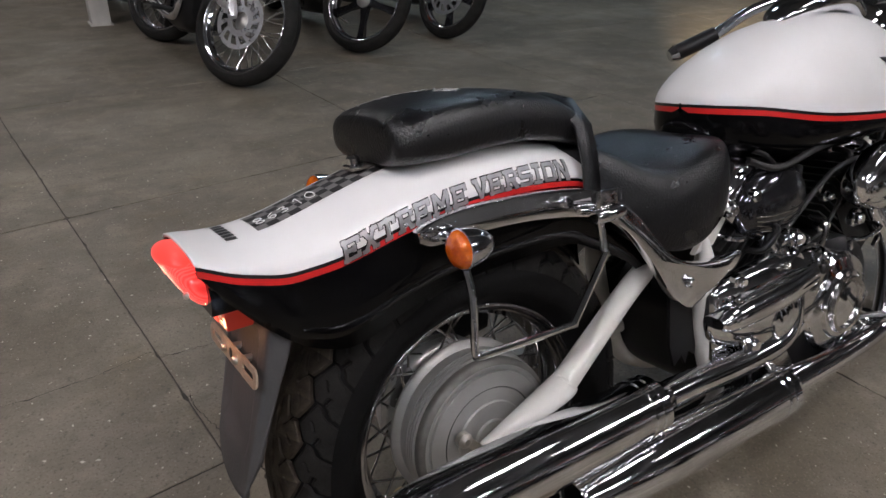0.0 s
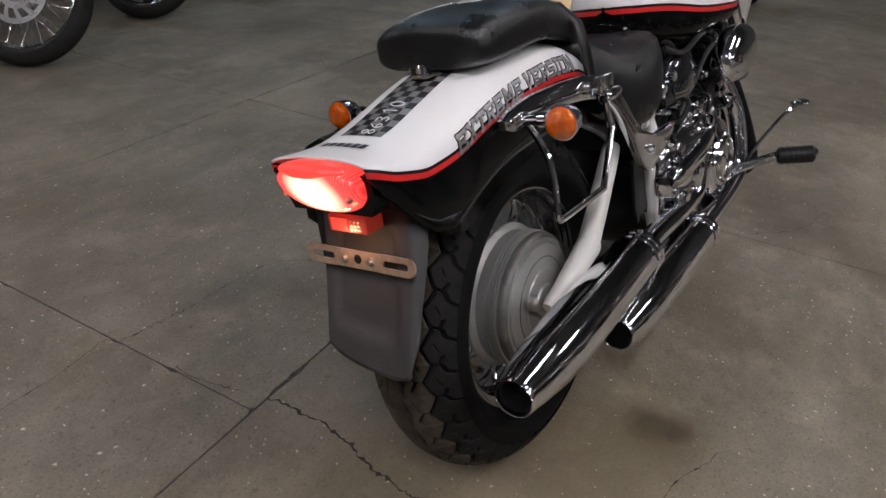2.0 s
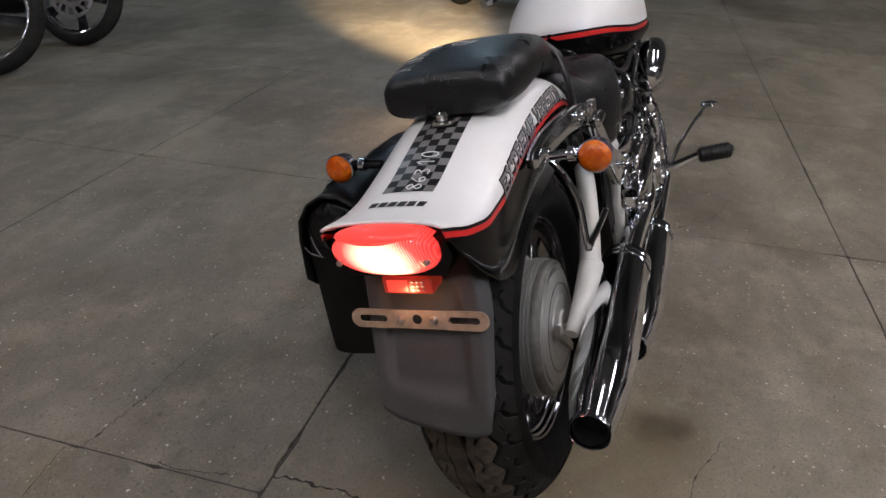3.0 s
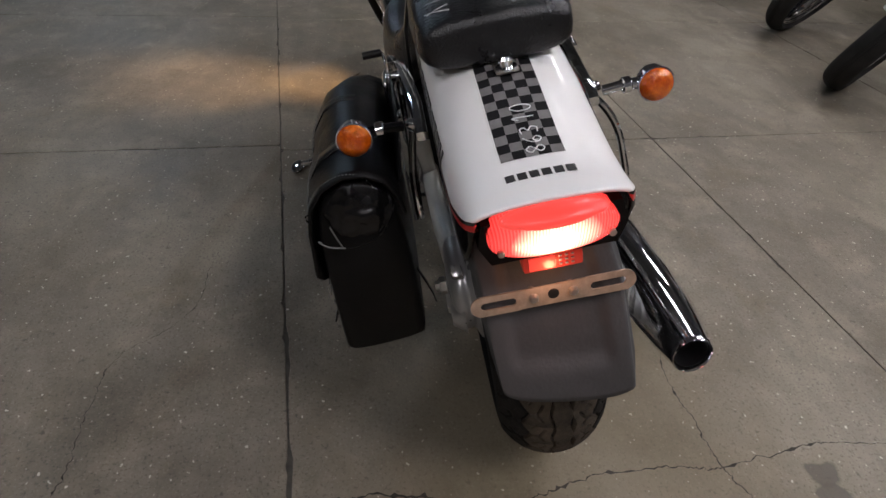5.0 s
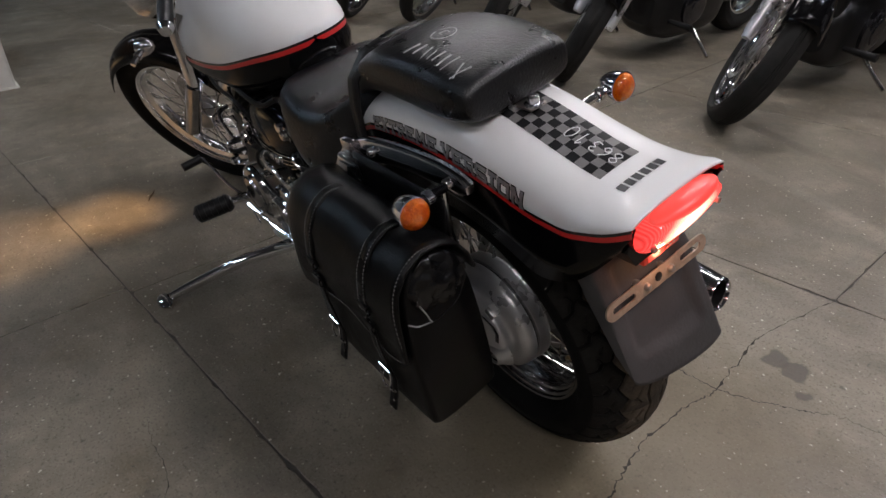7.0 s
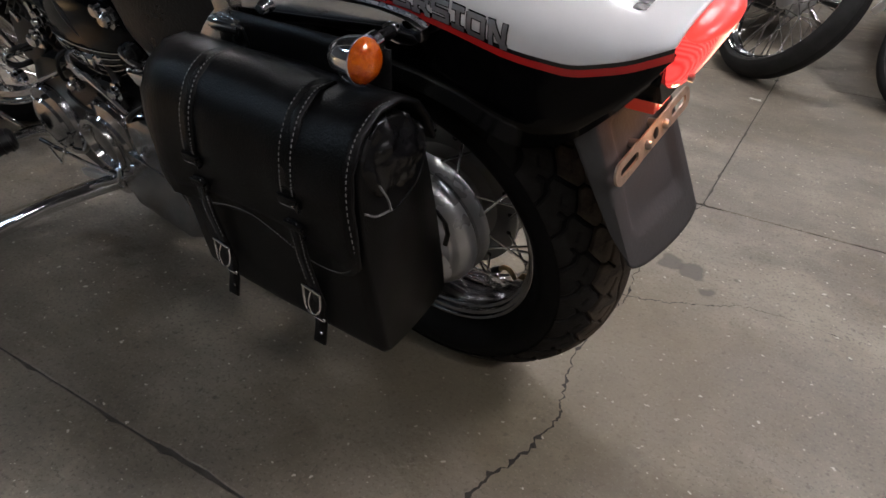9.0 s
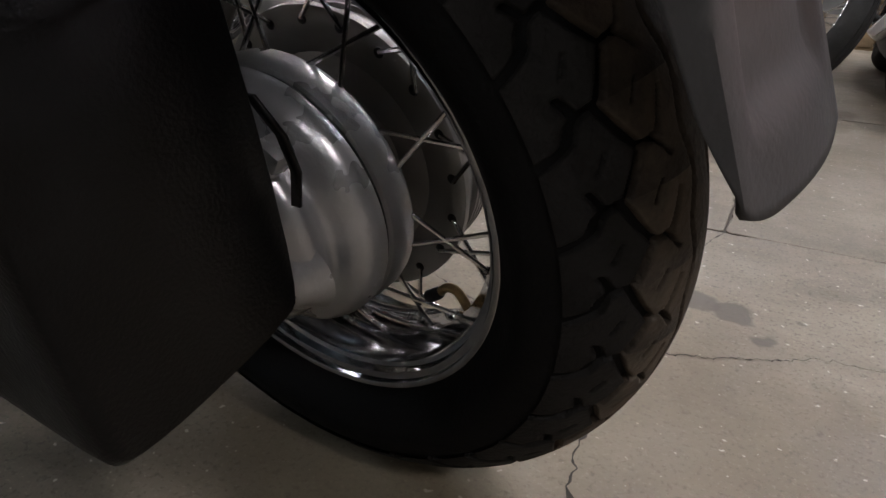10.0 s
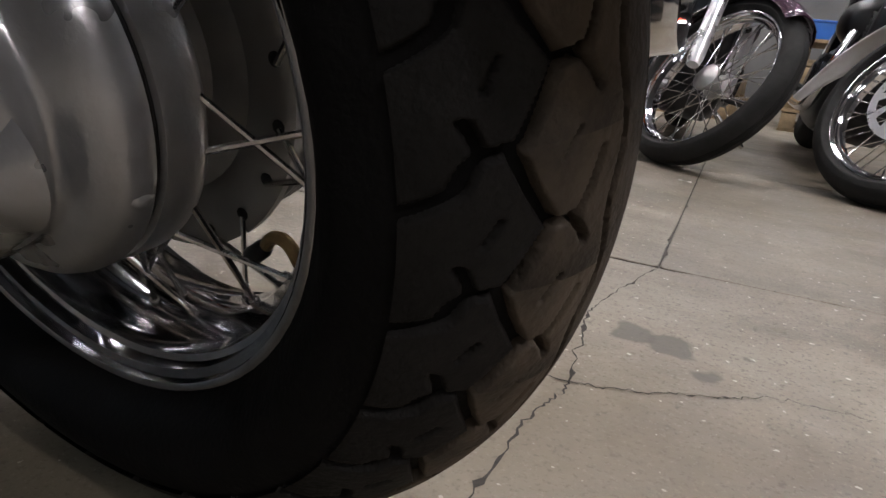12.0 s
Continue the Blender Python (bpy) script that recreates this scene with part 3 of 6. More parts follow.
def rear_fender():
    rings, slots = [], None
    for x, mid, half, stripe, low in FENDER_LINE:
        right = [(half - 0.004, low), (half, low + (stripe - 0.016 - low) * 0.5), (half + 0.0005, stripe - 0.0125), (half + 0.0005, stripe - 0.0045), (half, stripe)]
        for k in range(1, 12):
            a = math.pi / 2 * k / 12
            t = math.sin(a)
            right.append((half * (1 - t**1.9) ** (1 / 2.6), stripe + (mid - stripe) * t))
        ring = [(x, -y, z) for y, z in right] + [(x, 0, mid)] + [(x, y, z) for y, z in right[::-1]]
        rings.append(ring)
    side = [2, 2, 1, 3] + [0] * 12
    ob = part("rear_fender", loft(rings, closed=False, caps=False, mats=side + side[::-1]), [PEARL, RED, BLACK, STRIPE_BLACK], BIKE, "pearl white rear fender with black skirts and red pinstripe", sharp=60)
    thicken(ob, 0.004)
    # black closing panel behind the lamp
    back = [(-0.362, y, z) for y, z in ((-0.076, 0.688), (-0.082, 0.66), (-0.07, 0.635), (0.07, 0.635), (0.082, 0.66), (0.076, 0.688))]
    front = [(-0.33, y, z) for _, y, z in back]
    part("lamp_base", loft([back, front]), BLACK, ob)
    # checkered band on top, five squares across
    bm = bmesh.new()
    cell = 0.0147
    rows = [-0.284 + cell * k for k in range(16)]
    for i, x in enumerate(rows[:-1]):
        for j in range(5):
            y = -0.0368 + 0.0147 * j
            quad = []
            for dx, dy in ((0, 0), (1, 0), (1, 1), (0, 1)):
                px, py = x + dx * cell, y + dy * 0.0147
                quad.append(bm.verts.new((px, py, fender_top(px, py) + 0.0007)))
            bm.faces.new(quad).material_index = (i + j) % 2
    bmesh.ops.remove_doubles(bm, verts=bm.verts, dist=1e-5)
    part("checkered_band", bm, [CHECK_GREY, CHECK_DARK], ob, "black and grey checkered decal")
    # maker's mark as six plain dark blocks
    for k in range(6):
        y = 0.033 - 0.0135 * k
        bm = bmesh.new()
        quad = [(-0.3235, y + 0.0052), (-0.3235, y - 0.0052), (-0.3095, y - 0.0052), (-0.3095, y + 0.0052)]
        bm.faces.new([bm.verts.new((px, py, fender_top(px, py) + 0.0008)) for px, py in quad])
        part("maker_mark", bm, BADGE, ob)
    # stock number in white marker, written along the band
    strokes = {"8": [[(0.5, 0.5), (0.1, 0.75), (0.5, 1), (0.9, 0.75), (0.5, 0.5), (0.1, 0.22), (0.5, 0), (0.9, 0.22), (0.5, 0.5)]], "6": [[(0.8, 1), (0.25, 0.6), (0.15, 0.2), (0.5, 0), (0.85, 0.22), (0.5, 0.45), (0.2, 0.25)]],
               "3": [[(0.1, 0.95), (0.6, 1), (0.75, 0.75), (0.4, 0.55), (0.8, 0.35), (0.6, 0.03), (0.1, 0.08)]], "1": [[(0.2, 0.75), (0.55, 1), (0.5, 0)]], "0": [[(0.5, 1), (0.1, 0.6), (0.2, 0.1), (0.6, 0), (0.9, 0.4), (0.8, 0.9), (0.5, 1)]]}
    bm = bmesh.new()
    for k, digit in enumerate("86310"):
        for line in strokes[digit]:
            pts = []
            for a, b in line:
                px, py = -0.279 + 0.0168 * k + 0.0135 * a + (0.004 if k > 2 else 0), -0.016 + (0.021 if k < 3 else 0.025) * b
                pts.append((px, py, fender_top(px, py) + 0.0009))
            tube(pts, 0.0008, 6, bm, 4)
    part("stock_number", bm, MARKER, ob, "handwritten white number 86310")
    return ob


STROKES = {"E": "15,0 15,100|0,10 100,10|0,90 100,90|15,50 72,50|90,4 90,30|90,70 90,96|66,38 66,62", "X": "16,2 84,98|16,98 84,2|0,8 36,8|64,8 100,8|0,92 36,92|64,92 100,92", "T": "50,0 50,100|0,90 100,90|9,68 9,96|91,68 91,96|28,8 72,8",
           "R": "22,0 22,100|0,91 78,91|88,84 88,60|22,50 80,50|55,48 90,4|0,8 42,8|76,8 100,8", "M": "16,0 16,100|84,0 84,100|18,96 50,40|82,96 50,40|0,8 32,8|68,8 100,8", "V": "14,98 50,4|86,98 50,4|0,92 34,92|66,92 100,92",
           "S": "8,10 92,10|90,12 90,48|10,50 90,50|10,52 10,88|8,90 92,90", "I": "50,0 50,100|8,8 92,8|8,92 92,92", "O": "12,12 12,88|88,12 88,88|10,10 90,10|10,90 90,90", "N": "16,0 16,100|84,0 84,100|18,96 82,4|0,92 30,92|70,8 100,8"}


def lettering(side, parent):
    """EXTREME VERSION along the stripe: slab letters in silver foil on a dark edge, laid on the curved fender."""
    words = "EXTREME VERSION"
    widths = [0.72 if c == "I" else 1.25 if c == "M" else 0.35 if c == " " else 1.0 for c in words]
    x0, x1 = -0.208, 0.160
    unit = (x1 - x0) / sum(widths)
    tall, run = (0.027 if side < 0 else 0.0225), 0.0
    for c, w in zip(words, widths):
        a = x0 + unit * run
        run += w
        if c == " ":
            continue
        for fat, lift, mat, name in ((0.0037, 0.0007, STRIPE_BLACK, "letter_edge"), (0.0026, 0.0013, FOIL, "letter")):
            bm = bmesh.new()
            for n, stroke in enumerate(STROKES[c].split("|")):
                p, q = [Vector((float(k.split(",")[0]) / 100 * unit * w * 0.88, float(k.split(",")[1]) / 100 * tall)) for k in stroke.split()]
                way = (q - p).normalized()
                across = Vector((-way.y, way.x)) * fat
                p, q = p - way * fat * 0.35, q + way * fat * 0.35
                rows = []
                for k in range(4):
                    m = p.lerp(q, k / 3)
                    row = []
                    for e in (m + across, m - across):
                        along = a + unit * w * 0.06 + e.x
                        x = along if side < 0 else (x0 + x1) - along
                        z = fender_row(x)[2] - 0.0105 + 0.0085 * (along - x0 if side < 0 else x1 - (x0 + x1) + along) / (x1 - x0) + e.y
                        row.append((x, side * (fender_side(x, z) + lift + 0.00006 * n), z))
                    rows.append(row)
                loft(rows, closed=False, caps=False, bm=bm)
            part(name, bm, mat, parent, recalc=False)


def seat_loft(rows, power=2.6, dish=0.0):
    """Sections of (x, low, top, half width, hang): a padded seat whose edges hang down by hang at the sides; dish hollows its top."""
    rings = []
    for x, low, top, half, hang in smooth_line(rows, 5):
        mid, tall = (low + top) / 2, (top - low) / 2
        ring = []
        for k in range(28):
            a = 2 * math.pi * k / 28
            c, s = math.cos(a), math.sin(a)
            y = half * math.copysign(abs(c) ** (2 / power), c)
            z = mid + tall * math.copysign(abs(s) ** (2 / power), s)
            z -= hang * (abs(y) / half) ** 2 * max(0.0, min(1.0, (0.55 - s) / 0.9))
            z -= dish * max(0.0, s) * max(0.0, 1 - (y / half) ** 2) * min(1.0, half / 0.12)
            ring.append((x, y, z))
        rings.append(ring)
    return loft(rings)


def seats():
    pillion = part("pillion_seat", seat_loft([(-0.120, 0.777, 0.806, 0.078, 0), (-0.117, 0.766, 0.818, 0.090, 0.0), (-0.108, 0.7615, 0.827, 0.097, 0.002), (-0.08, 0.761, 0.8345, 0.102, 0.007), (-0.03, 0.765, 0.8405, 0.105, 0.012), (0.03, 0.770, 0.841, 0.104, 0.014), (0.1, 0.768, 0.835, 0.099, 0.014), (0.16, 0.757, 0.819, 0.093, 0.014), (0.21, 0.735, 0.79, 0.086, 0.012), (0.245, 0.71, 0.757, 0.07, 0.01)], 3.3), SEAT, BIKE, "black grained vinyl pillion pad with chalk scrawl", sharp=70)
    strap = bmesh.new()
    loft([[(0.188 + dx, y * 1.0, z) for dx in (-0.014, 0.016)] for y, z in ((-0.114, 0.655), (-0.113, 0.69), (-0.109, 0.73), (-0.097, 0.773), (-0.06, 0.806), (0, 0.813), (0.06, 0.806), (0.097, 0.773), (0.109, 0.73), (0.113, 0.69), (0.114, 0.655))], closed=False, caps=False, bm=strap)
    thicken(part("seat_strap", strap, SEAT, pillion), 0.005, 1.0)
    bracket = box((0.035, 0.03, 0.004), (-0.126, -0.003, 0.7585), 0.0015)
    part("seat_bracket", bracket, STEEL, pillion)
    nut = lathe([(0, 0.016), (0.006, 0.016), (0.009, 0.012), (0.009, 0.004), (0.014, 0.003), (0.014, 0), (0, 0)], "z", 12, (-0.134, -0.003, 0.7600))
    part("seat_bolt", nut, CHROME, pillion)
    # chalk scrawl: a ring with a tick and a row of uneven bars
    def on_top(x, y):
        up = float(np.interp(x, [-0.113, -0.09, -0.04, 0.03, 0.1, 0.16], [0.8225, 0.8318, 0.8395, 0.841, 0.835, 0.819])) + 0.0004
        low = float(np.interp(x, [-0.113, -0.09, 0.03, 0.1, 0.16], [0.766, 0.760, 0.770, 0.768, 0.757]))
        half = float(np.interp(x, [-0.113, -0.09, 0.03, 0.1, 0.16], [0.088, 0.1, 0.102, 0.096, 0.092]))
        return (x, y, (up + low) / 2 + (up - low) / 2 * (1 - min(0.99, abs(y) / half) ** 3.3) ** (1 / 3.3))

    rng = random.Random(5)
    part("chalk_scrawl", tube([on_top(0.03 + 0.02 * math.cos(a), 0.008 + 0.02 * math.sin(a)) for a in np.linspace(0, 6.0, 22)], 0.0011, 5, soft=False), CHALK, pillion)
    part("chalk_scrawl", tube([on_top(0.022, 0.002), on_top(0.034, 0.0), on_top(0.036, 0.012), on_top(0.028, 0.013)], 0.0011, 5), CHALK, pillion)
    for k in range(10):
        x = -0.104 + 0.0155 * k
        lean, tall = rng.uniform(-0.010, 0.012), rng.uniform(0.024, 0.034)
        y = 0.050 + rng.uniform(-0.004, 0.004)
        part("chalk_scrawl", tube([on_top(x + lean * t, y + tall * t) for t in (0, 0.5, 1)], 0.0017, 5, soft=False), CHALK, pillion)
    part("rider_seat", seat_loft([(0.165, 0.70, 0.748, 0.07, 0.005), (0.20, 0.685, 0.750, 0.096, 0.035), (0.24, 0.668, 0.737, 0.122, 0.065), (0.29, 0.642, 0.709, 0.146, 0.092), (0.34, 0.628, 0.698, 0.159, 0.1), (0.39, 0.626, 0.701, 0.163, 0.098), (0.44, 0.632, 0.714, 0.158, 0.085), (0.48, 0.642, 0.720, 0.142, 0.055), (0.515, 0.655, 0.716, 0.103, 0.02), (0.538, 0.672, 0.700, 0.05, 0)], 3.0, 0.012), SEAT, BIKE, "black vinyl rider's saddle with dished top", sharp=70)


def tank():
    rows = [(0.527, 0.742, 0.757, 0.759, 0.003), (0.531, 0.712, 0.757, 0.772, 0.036), (0.545, 0.694, 0.755, 0.786, 0.066), (0.57, 0.682, 0.752, 0.804, 0.094), (0.61, 0.672, 0.746, 0.829, 0.118), (0.66, 0.662, 0.736, 0.850, 0.137), (0.71, 0.657, 0.726, 0.867, 0.149), (0.77, 0.655, 0.717, 0.881, 0.156), (0.86, 0.655, 0.707, 0.891, 0.16), (0.97, 0.655, 0.697, 0.890, 0.158), (1.06, 0.66, 0.692, 0.876, 0.145), (1.13, 0.675, 0.695, 0.845, 0.11), (1.17, 0.70, 0.71, 0.80, 0.05)]
    rings = []
    for x, low, stripe, top, half in smooth_line(rows, 4):
        dip = 0.02 * min(1.0, half / 0.08)
        right = [(0.0, low - dip), (half * 0.75, low - dip * 0.8), (half * 0.96, low + (stripe - low) * 0.08), (half * 1.03, low + (stripe - low) * 0.45), (half, stripe - 0.0155), (half * 1.003, stripe - 0.0055), (half, stripe)]
        for k in range(1, 9):
            t = math.sin(math.pi / 2 * k / 9)
            right.append((half * (1 - t**1.8) ** (1 / 2.2), stripe + (top - stripe) * t))
        rings.append([(x, -y, z) for y, z in right] + [(x, 0, top)] + [(x, y, z) for y, z in right[:0:-1]])
    side = [2, 2, 2, 2, 1, 3] + [0] * 9
    ob = part("fuel_tank", loft(rings, mats=side + side[::-1], cap=2), [PEARL, RED, BLACK, STRIPE_BLACK], BIKE, "pearl white teardrop fuel tank with black belly and red pinstripe", sharp=60)
    part("belly", seat_loft([(0.519, 0.70, 0.718, 0.012, 0), (0.524, 0.682, 0.726, 0.038, 0), (0.55, 0.66, 0.724, 0.064, 0), (0.61, 0.645, 0.712, 0.1, 0), (0.70, 0.64, 0.69, 0.128, 0)], 2.5), BLACK, ob, "gloss black rear belly", sharp=70)
    console = seat_loft([(0.79, 0.872, 0.886, 0.012, 0), (0.81, 0.874, 0.904, 0.03, 0), (0.86, 0.88, 0.925, 0.045, 0), (0.92, 0.885, 0.938, 0.053, 0), (1.0, 0.885, 0.938, 0.053, 0), (1.09, 0.862, 0.9, 0.03, 0)], 2.2)
    part("console", console, CHROME, ob, "chrome tank console")
    part("speedometer", lathe([(0, 0.0), (0.045, 0.0), (0.05, -0.004), (0.05, -0.03), (0, -0.03)], "z", 28, (0.95, 0, 0.955)), WIRE, ob)
    for side_ in (-1, 1):
        flag = [(1.08, 0.77), (1.01, 0.795), (0.94, 0.80), (0.98, 0.775), (1.03, 0.75)]
        bm = prism(flag, 0.001, 0, lambda x, y, z: (x, side_ * (float(np.interp(x, [0.86, 0.97, 1.06, 1.13], [0.16, 0.158, 0.145, 0.11])) * (1 - min(0.99, (z - 0.706) / (float(np.interp(x, [0.86, 0.97, 1.06, 1.13], [0.891, 0.89, 0.876, 0.845])) - 0.706)) ** 1.8) ** (1 / 2.2) + 0.002 + y), z))
        part("tank_decal", bm, BADGE, ob)


def strut(side):
    """Polished fender rail that sweeps down into a broad plate below the saddle."""
    top = smooth_line([(-0.116, 0.688, 0), (-0.09, 0.698, 0), (-0.03, 0.705, 0), (0.06, 0.704, 0), (0.14, 0.696, 0), (0.19, 0.68, 0), (0.25, 0.637, 0), (0.31, 0.568, 0), (0.36, 0.535, 0), (0.42, 0.523, 0), (0.49, 0.522, 0)], 4)
    low = smooth_line([(0.475, 0.50, 0), (0.40, 0.462, 0), (0.365, 0.452, 0), (0.325, 0.485, 0), (0.28, 0.553, 0), (0.225, 0.617, 0), (0.16, 0.65, 0), (0.06, 0.666, 0), (-0.03, 0.668, 0), (-0.09, 0.665, 0), (-0.114, 0.674, 0)], 4)
    outline = [(p[0], p[1]) for p in top + low]
    bm = prism(outline, 0.018, 0.005, lambda x, y, z: (x, side * (-1) * -(0.117 + 0.085 * max(0, x + 0.05) ** 1.0 * 0.9) + y, z))
    ob = part("fender_strut", bm, CHROME, BIKE, "chromed fender strut", sharp=50)
    for x, z in ((-0.075, 0.683), (0.115, 0.682), (0.36, 0.50)):
        y = side * (0.126 + 0.0765 * max(0, x + 0.05))
        part("strut_bolt", lathe([(0, 0.011), (0.006, 0.011), (0.0085, 0.007), (0.0085, 0)], "y", 14, (x, 0, z)) if side > 0 else mirrored(lathe([(0, 0.011), (0.006, 0.011), (0.0085, 0.007), (0.0085, 0)], "y", 14, (x, 0, z))), CHROME, ob, at=Matrix.Translation((0, y, 0)))
    # buckle clamp where the seat strap meets the rail
    part("clamp", box((0.034, 0.016, 0.04), (0.186, side * 0.146, 0.668), 0.004), WORN_CHROME, ob)
    part("clamp_knob", lathe([(0, 0.03), (0.009, 0.028), (0.011, 0.02), (0.011, -0.02), (0.009, -0.028), (0, -0.03)], "x", 14, (0.178, side * 0.158, 0.655)), CHROME, ob)


def indicator(at, side, facing=-1, parent=None):
    """Bullet turn signal on a short stalk; facing is the way the lens looks along x."""
    stalk = tube([(0.02, -side * 0.085, -0.004), (0.016, -side * 0.05, 0.0), (0.012, -side * 0.02, 0)], [0.009, 0.0095, 0.011], 12)
    top = part("turn_signal", lathe([(0.0005, 0.052), (0.011, 0.047), (0.021, 0.035), (0.0275, 0.018), (0.0305, 0.0), (0.0315, -0.006), (0.029, -0.007), (0.0005, -0.004)], "x", 28), CHROME, parent or BIKE, "chrome bullet turn signal", at=Matrix.Translation(at) @ (Matrix() if facing < 0 else Matrix.Rotation(math.pi, 4, "Z")) @ Matrix.Scale(0.8, 4))
    part("lens", lathe([(0.0005, -0.0245), (0.012, -0.0235), (0.021, -0.0195), (0.027, -0.0135), (0.0295, -0.0075), (0.0295, -0.005)], "x", 28), AMBER, top, "amber plastic lens")
    part("stalk", stalk, BLACK if facing < 0 and side > 0 else CHROME, top)
    part("collar", lathe([(0.0115, -0.008), (0.014, -0.006), (0.014, 0.006), (0.0115, 0.008)], "y", 16, (0.016, -side * 0.045, 0)), CHROME, top)
    return top


def tail_lamp():
    cx, cy, cz = -0.355, 0.001, 0.670
    bm = bmesh.new()
    rings = []
    for grow, out in ((1.0, 0.0), (1.0, 0.3), (0.985, 0.48), (0.95, 0.64), (0.88, 0.78), (0.76, 0.88), (0.58, 0.95), (0.35, 0.99), (0.12, 0.999), (0.004, 1.0)):
        ring = []
        for k in range(40):
            a = 2 * math.pi * k / 40
            y = 0.0705 * grow * math.copysign(abs(math.cos(a)) ** 0.86, math.cos(a))
            z = 0.0365 * grow * math.copysign(abs(math.sin(a)) ** 0.9, math.sin(a))
            ring.append((cx - 0.026 * out - 0.5 * z - 0.006, cy + y, cz + z))
        rings.append(ring)
    rings.insert(0, [(cx + 0.012 - 0.35 * (p[2] - cz), p[1], p[2]) for p in rings[0]])
    bm = loft(rings)
    ob = part("tail_lamp", bm, lens_material((cx - 0.03, cy, cz - 0.003), 0.088), BIKE, "lit red oval tail lamp")
    # emission on the reflector stands in for lamp light caught in it
    part("reflector", ellipsoid((cx - 0.0235, cy, cz + 0.029), (0.0215, 0.058, 0.0118), 28), glowing("glowing_red_reflector", (1.0, 0.1, 0.08), 0.75, (0.5, 0.01, 0.01)), ob, "smooth red reflector strip with an added glow")
    lower = box((0.034, 0.07, 0.024), (-0.325, -0.001, 0.609), 0.003)
    part("plate_lamp", lower, glowing("lit_plate_lamp", (1.0, 0.08, 0.04), 0.14, (0.25, 0.02, 0.015)), ob, "small clear plate light under the lens")
    part("window", box((0.002, 0.030, 0.017), (-0.3428, 0.012, 0.609), 0.0005), glowing("plate_lamp_window", (1.0, 0.1, 0.07), 0.6, (0.5, 0.03, 0.02)), ob)
    for k in range(9):
        part("moulded_mark", box((0.0015, 0.0035, 0.0022), (-0.3426, -0.0095 - 0.007 * (k % 3), 0.603 + 0.006 * (k // 3)), 0.0003), FOIL, ob)
    part("lamp_screw", lathe([(0, -0.004), (0.004, -0.003), (0.004, 0.002)], "x", 10, (cx - 0.027, cy + 0.059, cz - 0.006)), STEEL, ob)
    part("lamp_screw", lathe([(0, -0.004), (0.004, -0.003), (0.004, 0.002)], "x", 10, (cx - 0.027, cy - 0.059, cz - 0.006)), STEEL, ob)


def plate_bracket():
    """Slotted strip for a number plate, with two bolts."""
    bm = box((0.003, 0.084, 0.026), (0, 0, 0), 0.001)
    for s in (-1, 1):
        outer, inner = [], []
        for k in range(28):
            a = 2 * math.pi * k / 28
            shift = 0.021 if math.cos(a) * s > 0 else -0.021
            shift *= s
            outer.append((0.0135 * math.cos(a) + s * abs(shift) * (1 if math.cos(a) * s > 0 else -1), 0.0135 * math.sin(a)))
            inner.append((0.0052 * math.cos(a) + s * abs(shift) * (0.82 if math.cos(a) * s > 0 else -0.75), 0.0052 * math.sin(a)))
        mid = s * 0.066
        rings = [[(x, mid + y, z) for y, z in ring] for ring, x in ((outer, 0.0014), (outer, -0.0014), (inner, -0.0014), (inner, 0.0014), (outer, 0.0014))]
        loft(rings, caps=False, bm=bm)
    at = pose(-0.3335, 0.0005, 0.553, 0, 10, 0)
    ob = part("plate_bracket", bm, RUSTY, BIKE, "slotted zinc number plate bracket", at=at, sharp=40)
    for y in (-0.024, 0.024):
        part("bolt_spacer", lathe([(0.005, 0), (0.005, 0.02)], "x", 10, (0, y, 0)), STEEL, ob)
        part("bolt", lathe([(0, -0.007), (0.004, -0.006), (0.006, -0.003), (0.006, 0)], "x", 10, (-0.0015, y, 0)), STEEL, ob)
    part("centre_hole", lathe([(0, 0), (0.006, 0), (0.007, 0.0005)], "x", 12, (-0.0025, 0, 0.001)), WIRE, ob)


def mudflap():
    """Moulded rubber flap: a bowed rear face with a sunk panel, and wings folded forward along both sides."""
    rings = []
    for z in np.linspace(0.632, 0.40, 34):
        t = (0.648 - z) / 0.248
        back, fore = -0.296 - 0.07 * t, -0.262 - 0.078 * t
        wide = 0.079 + 0.009 * min(1.0, t / 0.5)
        ring = []
        for y in np.linspace(-1, 1, 49):
            a = abs(y)
            if a < 0.78:
                px = back - 0.009 * (1 - (a / 0.78) ** 2)
                py = wide * y / 0.78
            else:
                k = (a - 0.78) / 0.22
                px = back + (fore - back) * k
                py = math.copysign(wide + 0.008 * k, y)
            inside = max(0.0, min(1.0, (0.64 - 0.1 * (1 - t) - a) / 0.11)) * max(0.0, min(1.0, (0.84 - t) / 0.08)) * max(0.0, min(1.0, (t - 0.2) / 0.05))
            rise = 0.026 * max(0, (a - 0.45) / 0.55) ** 2.2 + (0.03 * ((a - 0.78) / 0.22) if a > 0.78 else 0)
            slide = 0.012 * (0.5 - 0.5 * y + (0.5 + 0.5 * y) * (1 - t))
            ring.append((px + 0.009 * inside + 0.011 * y * t + 0.009 - 0.006 * t, py + slide - 0.010 * min(1.0, t / 0.4), z + rise * t + 0.009 * y * t))
        rings.append(ring)
    thicken(part("mudflap", loft(rings, closed=False, caps=False), FLAP, BIKE, "grey rubber mudflap", sharp=50), 0.006)


